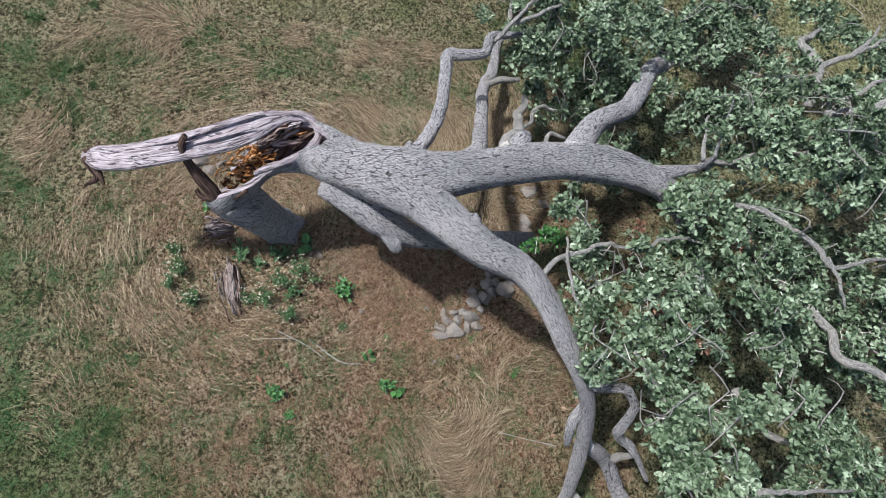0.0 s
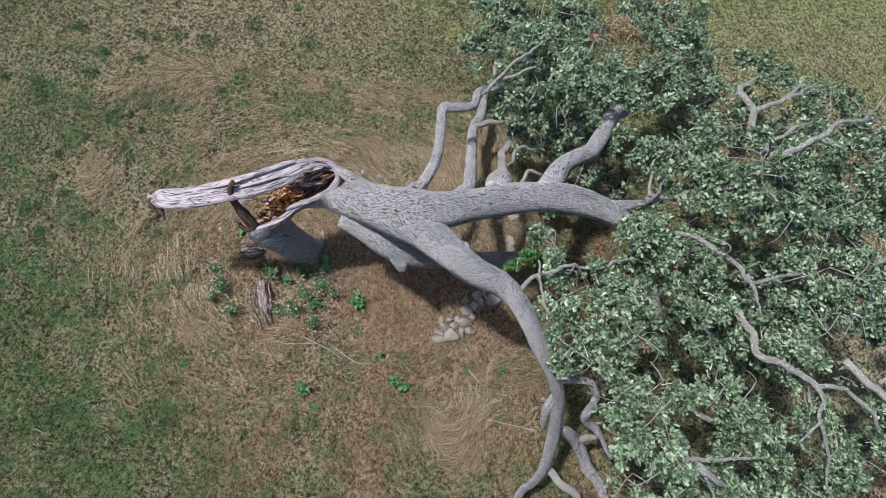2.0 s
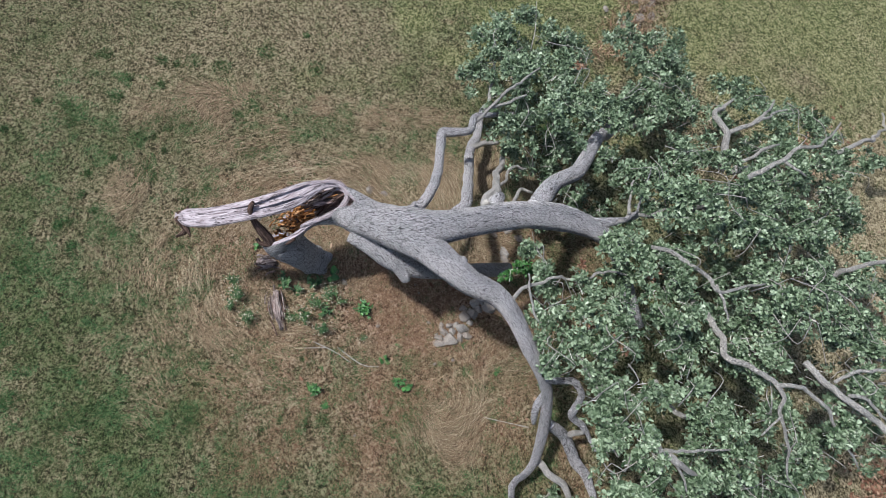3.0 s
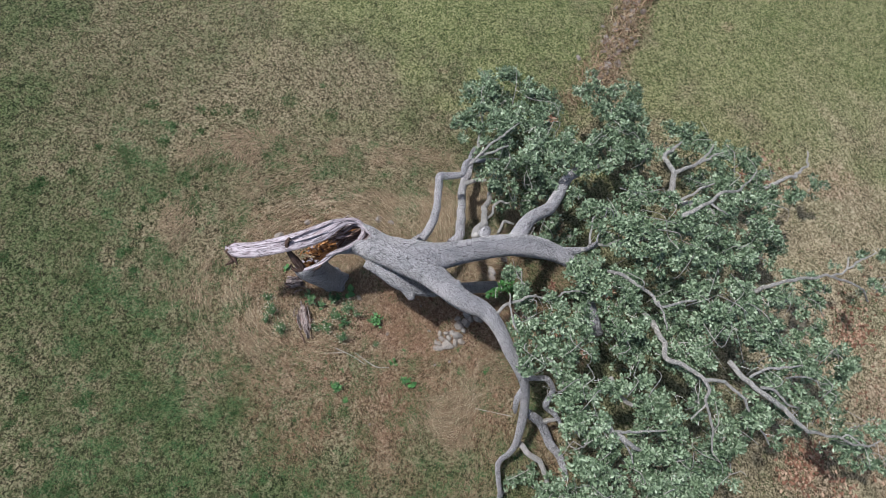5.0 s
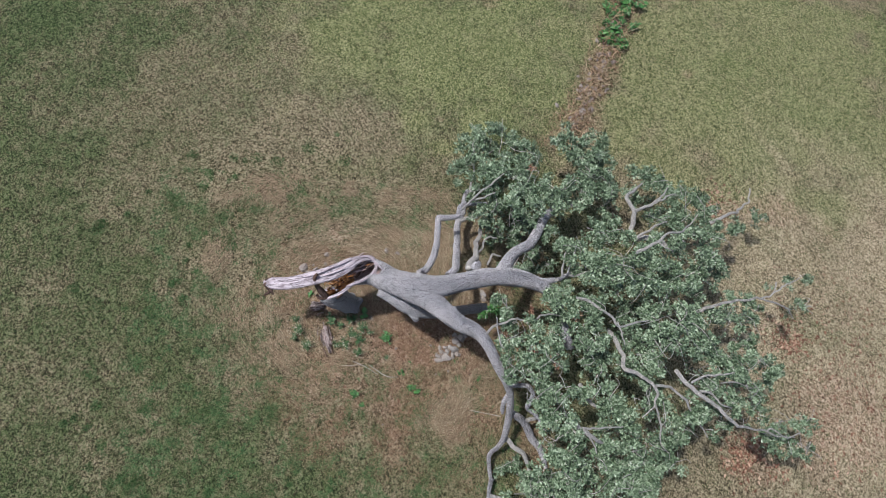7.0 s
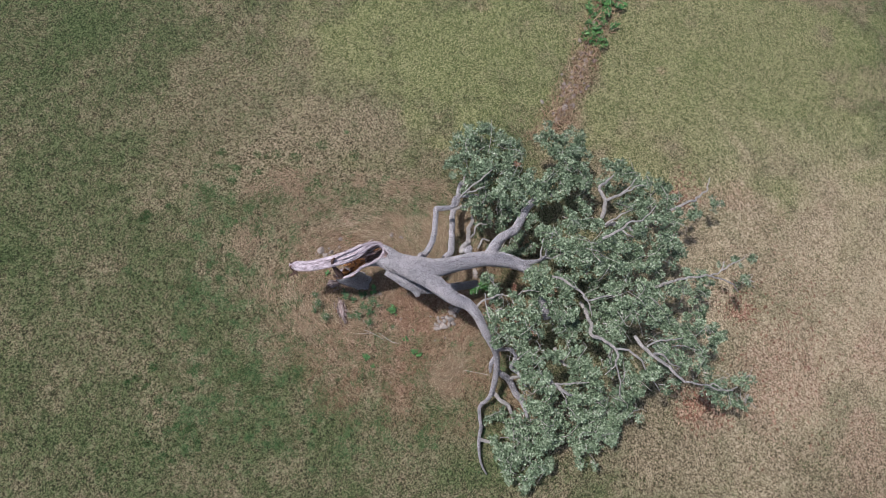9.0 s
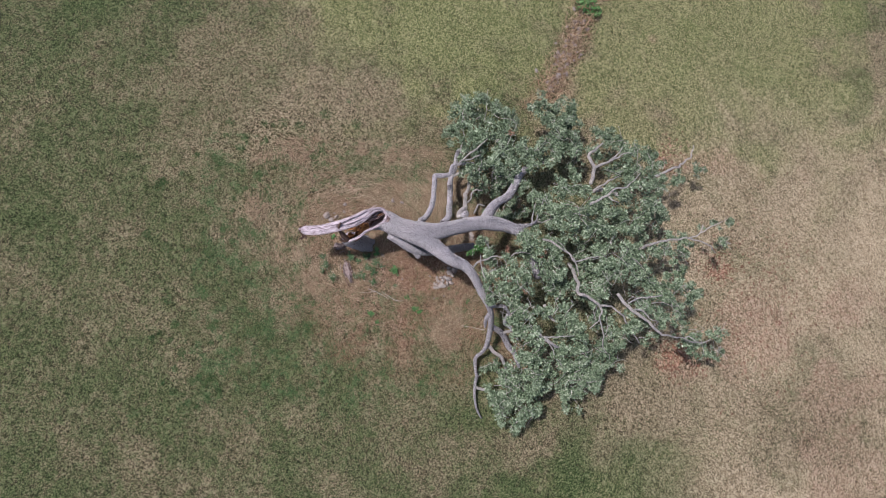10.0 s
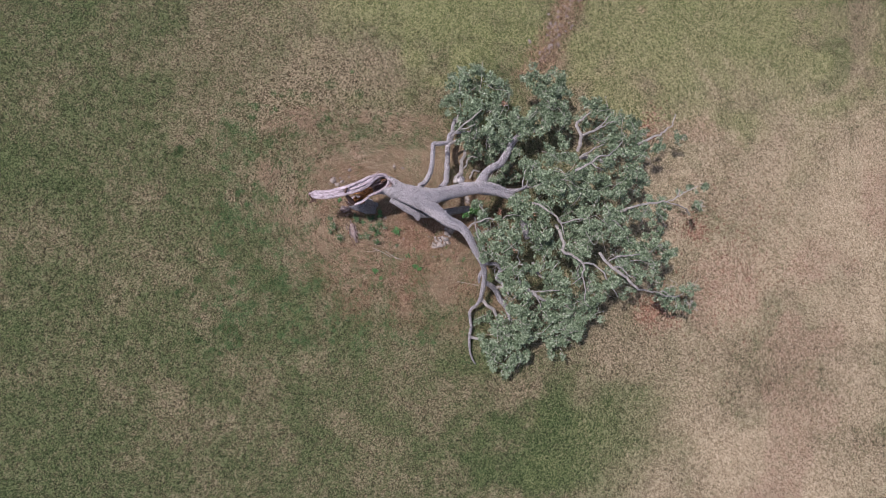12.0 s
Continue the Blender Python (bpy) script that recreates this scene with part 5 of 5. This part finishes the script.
# ---- rotten wood on the ground ----
def rotten_chunk(name, label, rows, material, seed, fibres=0):
    base = thing(name, label, "dead wood", (rows[0][0], rows[0][1], 0.0))
    shift = Matrix.Translation(-Vector((rows[0][0], rows[0][1], 0.0)))
    core = [(*q[:3], q[3] * (0.6 if fibres else 1)) for q in rows]
    part("wood", limb_mesh("wood", core, MAT[material], 18, 0.35 if fibres else 0.1, seed, 0.04), base).matrix_parent_inverse = shift
    path = spline(rows, 0.05)
    for i in range(fibres):
        a, b = sorted(rng.integers(0, len(path), 2))
        b = min(len(path) - 1, max(b, a + 3))
        off = rng.normal(0, 1, 3) * path[a][3] * 0.75
        off[2] = abs(off[2])
        line = [(*(path[k][:3] + off * rng.uniform(0.7, 1.15) + rng.normal(0, 0.012, 3)), rng.uniform(0.006, 0.022)) for k in (a, (a + b) // 2, b)]
        part("fibre", limb_mesh("fibre", line, MAT[material if i % 3 else "dark_wood"], 6, 0.3, seed + i, 0.05), base).matrix_parent_inverse = shift
    return base


MAT["root"] = make_wood("bleached_root", (0.12, 0.08, 0.075), (0.33, 0.265, 0.255), (0.56, 0.49, 0.48), (50, 5, 1), 0.03)
rotten_chunk("rotten_stump", "small grey rotten root stump beside the oak", [(*(-4.27, 2.16, 0.08), 0.14), (*(-4.06, 2.21, 0.12), 0.2), (*(-3.86, 2.24, 0.08), 0.13)], "root", 11, 26)
rotten_chunk("rotten_root", "bleached fibrous old root lying in thatch", [(*(-3.76, 1.55, 0.05), 0.10), (*(-3.67, 1.23, 0.1), 0.15), (*(-3.56, 0.88, 0.1), 0.12), (*(-3.48, 0.68, 0.06), 0.06)], "root", 12, 40)
for rows in ([(*(-2.21, 0.35, 0.04), 0.012), (*(-1.62, -0.00, 0.05), 0.014), (*(-1.23, -0.02, 0.04), 0.008)], [(*(-2.77, 0.45, 0.05), 0.012), (*(-2.25, 0.24, 0.06), 0.012), (*(-1.88, 0.03, 0.04), 0.008)],
             [(*(-3.08, 0.28, 0.04), 0.010), (*(-2.45, 0.33, 0.05), 0.010)], [(*(1.24, -1.01, 0.04), 0.010), (*(2.30, -1.18, 0.05), 0.012)]):
    rotten_chunk("fallen_stick", "thin dry stick lying on the ground", rows, "young_bark", 13)


# ---- grass, straw and litter ----
MAT["pale_straw"] = make_leaf("pale_straw", [(0.0, (0.12, 0.085, 0.055)), (0.4, (0.27, 0.21, 0.14)), (0.8, (0.44, 0.36, 0.25)), (1.0, (0.62, 0.53, 0.39))], 0.75, 0.15)
def strands(name, label, n, area, cover, flow, length, width, material, lift, tilt, seed, shape=BLADE, stray=0.5):
    """Loose blades over an area of the plan, thinned by a cover function."""
    g = np.random.default_rng(seed)
    x, y = g.uniform(area[0], area[1], n * 3), g.uniform(area[2], area[3], n * 3)
    keep = np.nonzero(g.uniform(size=n * 3) < cover(x, y))[0][:n]
    x, y = x[keep], y[keep]
    a = flow(x, y) + g.normal(0, stray, len(x))
    way = np.stack([np.cos(a), np.sin(a), np.abs(g.normal(0, tilt, len(x)))], 1)
    size = g.uniform(*length, len(x))
    p = np.stack([x, y, ground_height(x, y) + g.uniform(0.0, lift, len(x))], 1)
    v, f = scatter(shape, p, way, np.array([0, 0, 1.0]) + g.normal(size=(len(x), 3)) * 0.3, size, g.uniform(*width, len(x)))
    return tagged(new(name, mesh_of(name, v, f, MAT[material])), label, "grass", kind="stuff")


def swirl(x, y):
    """Long straw lies combed round the stump, and in loose waves elsewhere."""
    round_stump = np.arctan2(y - 2.5, x + 3.0) + math.pi / 2
    loose = 2 * math.pi * soft_noise(x, y, 0.55, 51, 2)
    near = np.hypot(x + 3.0, y - 2.5) < 4.2
    return np.where(near, round_stump + 0.5 * (soft_noise(x, y, 1.1, 52) - 0.5), loose)


def tangle(x, y):
    """Matted thatch curls in small whorls."""
    return 4 * math.pi * soft_noise(x, y, 1.5, 53, 3)


def any_way(x, y):
    return 2 * math.pi * lattice((x * 977).astype(np.int64), (y * 977).astype(np.int64), 5)


def clumpy(x, y, scale, seed, low=0.45, high=0.62):
    return np.clip((soft_noise(x, y, scale, seed, 4) - low) / (high - low), 0, 1)


def beyond(x, y):
    """0 round the oak, rising to 1 across a loose border some metres out."""
    return np.clip((np.maximum(np.abs(x + 3) - 6.0, np.abs(y - 2) - 5.0) + 2.5 * (soft_noise(x, y, 0.5, 73) - 0.5)) / 2.0, 0, 1)


strands("long_straw", "long flattened straw-coloured grass swept round the stump", 130000, (-8, 4, -3.5, 7), lambda x, y: np.clip(dry_lit_cover(x, y) * 1.6, 0, 1) * (1 - 0.85 * bare_cover(x, y)) * (0.1 + clumpy(x, y, 1.2, 61)), swirl, (0.10, 0.38), (0.005, 0.010), "straw", 0.10, 0.15, 1, SPIKE, 0.32)
strands("thatch", "reddish-brown dead thatch over bare soil", 80000, (-6.5, 4.5, -3.5, 4.5), lambda x, y: np.clip(bare_cover(x, y), 0, 1) * (0.25 + 0.75 * clumpy(x, y, 1.3, 77, 0.36, 0.5)), tangle, (0.06, 0.2), (0.003, 0.007), "russet", 0.06, 0.12, 2, SPIKE)
strands("fine_straw", "scattered dry straw among the grass", 70000, (-16, 26, -11, 20), lambda x, y: np.clip((x + 14) / 16, 0.04, 0.25) + 0.75 * dry_lit_cover(x, y), any_way, (0.05, 0.14), (0.004, 0.008), "straw", 0.05, 0.2, 3, SPIKE)
strands("near_grass", "short green meadow grass", 240000, (-12, 6, -6, 10), lambda x, y: (1 - beyond(x, y)) * (1 - 0.75 * bare_cover(x, y)) * (1 - 0.55 * dry_lit_cover(x, y)) * (0.12 + 0.88 * clumpy(x, y, 2.6, 71, 0.45, 0.6)), any_way, (0.025, 0.065), (0.004, 0.008), "grass", 0.03, 0.7, 4, SPIKE)
strands("far_grass", "short green meadow grass", 110000, (-22, 28, -14, 23), lambda x, y: (1 - 0.9 * bare_cover(x, y)) * (1 - 0.7 * dry_lit_cover(x, y)) * (0.08 + 0.92 * clumpy(x, y, 3.2, 72, 0.47, 0.57)) * beyond(x, y), any_way, (0.06, 0.14), (0.012, 0.025), "grass", 0.02, 0.6, 5, SPIKE)

MAT["herb"] = make_leaf("creeping_herb", [(0.0, (0.026, 0.075, 0.026)), (0.5, (0.062, 0.148, 0.055)), (1.0, (0.14, 0.24, 0.10))], 0.7, 0.15)
strands("creeping_herbs", "low dark green herbs in small clumps among dry grass", 120000, (-10, 3, -5, 7), lambda x, y: 0.8 * clumpy(x, y, 3.6, 75, 0.52, 0.60) * (1 - beyond(x, y)) * (1 - 0.55 * np.clip(bare_cover(x, y) * 1.3, 0, 1)) * (1 - 0.5 * dry_lit_cover(x, y)), any_way, (0.03, 0.065), (0.007, 0.015), "herb", 0.05, 0.6, 14, SPIKE)


def sheaf_cover(x, y):
    """The swathes where the long straw lies thick and pale."""
    d, a = np.hypot(x + 3.0, y - 2.4), np.degrees(np.arctan2(y - 2.4, x + 3.0)) % 360
    d = d + 0.9 * (soft_noise(x, y, 0.9, 94, 3) - 0.5)
    m = np.clip(1 - np.abs(d - 2.6) / 0.45, 0, 1) * np.clip((a - 165) / 25, 0, 1) * np.clip((255 - a) / 25, 0, 1)
    m = np.maximum(m, 0.7 * np.clip(1 - np.abs(d - 2.5) / 0.6, 0, 1) * np.clip((a - 50) / 30, 0, 1) * np.clip((185 - a) / 30, 0, 1))
    m = np.maximum(m, 0.8 * ellipse(x, y, 0.6, -1.0, 1.5, 0.4, 50, 0.9, 91, 1.3))
    m = np.maximum(m, 0.45 * ellipse(x, y, -0.6, 4.3, 2.4, 0.7, 0, 0.8, 92, 1.3))
    return m * clumped(x, y, 1.9, 93, 0.42, 0.64)


strands("straw_swathe", "thick pale swathes of flattened dry grass", 22000, (-7, 4, -3, 6.5), sheaf_cover, swirl, (0.25, 0.6), (0.005, 0.010), "pale_straw", 0.16, 0.12, 8, SPIKE, 0.2)


def crumbs(name, label, n, seed, low, high):
    """Clods and grit strewn over the bare soil."""
    g = np.random.default_rng(seed)
    x, y = g.uniform(-5, 4, n * 3), g.uniform(-3, 4.5, n * 3)
    keep = np.nonzero(g.uniform(size=n * 3) < bare_cover(x, y))[0][:n]
    x, y = x[keep], y[keep]
    k = len(x)
    shape = (np.array([(-1, 0, -0.4), (0, -1, -0.3), (1, 0.1, -0.4), (0.1, 1, -0.3), (0.15, -0.1, 0.8), (0, 0, -0.8)], float), np.array([(0, 1, 4), (1, 2, 4), (2, 3, 4), (3, 0, 4), (1, 0, 5), (2, 1, 5), (3, 2, 5), (0, 3, 5)]))
    a = g.uniform(0, 2 * math.pi, k)
    size = g.uniform(low, high, k) ** 1.0
    p = np.stack([x, y, ground_height(x, y) + size * 0.4], 1)
    v, f = scatter(shape, p, np.stack([np.cos(a), np.sin(a), 0 * a], 1), np.array([0, 0, 1.0]) + g.normal(size=(k, 3)) * 0.3, size, size * g.uniform(0.6, 1.2, k))
    return tagged(new(name, mesh_of(name, v, f, MAT["clod"])), label, "soil", kind="stuff")


MAT["clod"] = make_leaf("soil_clod", [(0.0, (0.10, 0.06, 0.042)), (0.6, (0.26, 0.17, 0.12)), (1.0, (0.50, 0.40, 0.32))], 0.95, 0.1)
crumbs("soil_crumbs", "reddish clods and grit strewn on bare soil", 2600, 41, 0.006, 0.03)
row_near = lambda x, y: np.clip(1.3 - np.min([np.abs((x - a[0]) * (b[1] - a[1]) - (y - a[1]) * (b[0] - a[0])) / math.hypot(b[0] - a[0], b[1] - a[1]) + 9 * ((y < min(a[1], b[1])) | (y > max(a[1], b[1]))) for a, b in zip(ROW, ROW[1:])], axis=0) / 0.7, 0, 1)
strands("row_straw", "rank brown grass along the tumbled field wall", 7000, (3, 12, 7, 24), row_near, any_way, (0.2, 0.45), (0.012, 0.025), "russet", 0.25, 0.5, 6)
strands("row_grass", "bleached dry grass along the tumbled field wall", 8000, (3, 12, 7, 24), row_near, any_way, (0.2, 0.45), (0.012, 0.025), "straw", 0.2, 0.5, 7)


def litter(spots, seed):
    g = np.random.default_rng(seed)
    ps = []
    for (x, y), r, k in spots:
        ps.append(np.stack([g.normal(x, r * 0.5, k), g.normal(y, r * 0.5, k)], 1))
    p = np.vstack(ps)
    z = ground_height(p[:, 0], p[:, 1]) + g.uniform(0.02, 0.07, len(p))
    a = g.uniform(0, 2 * math.pi, len(p))
    v, f = scatter(OAK, np.column_stack([p, z]), np.stack([np.cos(a), np.sin(a), 0 * a], 1), np.array([0, 0, 1.0]) + g.normal(size=(len(p), 3)) * 0.4, g.uniform(0.09, 0.16, len(p)))
    return tagged(new("leaf_litter", mesh_of("leaf_litter", v, f, MAT["dead_leaf"])), "withered brown oak leaves strewn on the grass", "leaf litter", kind="stuff")


litter([((10.86, -2.27), 0.9, 150), ((11.41, -1.93), 0.5, 60), ((12.12, -2.74), 0.4, 40), ((13.42, 1.82), 0.7, 130), ((15.13, 1.58), 3.0, 200), ((14.74, -1.28), 3.5, 220), ((10.90, 7.02), 0.7, 120), ((10.93, -2.24), 0.8, 120), ((11.63, 7.70), 1.0, 50), ((16.18, 0.21), 4.0, 220), ((13.25, 2.32), 1.0, 80), ((-1.72, 0.79), 2.2, 22), ((1.94, -0.73), 1.0, 12)], 9)
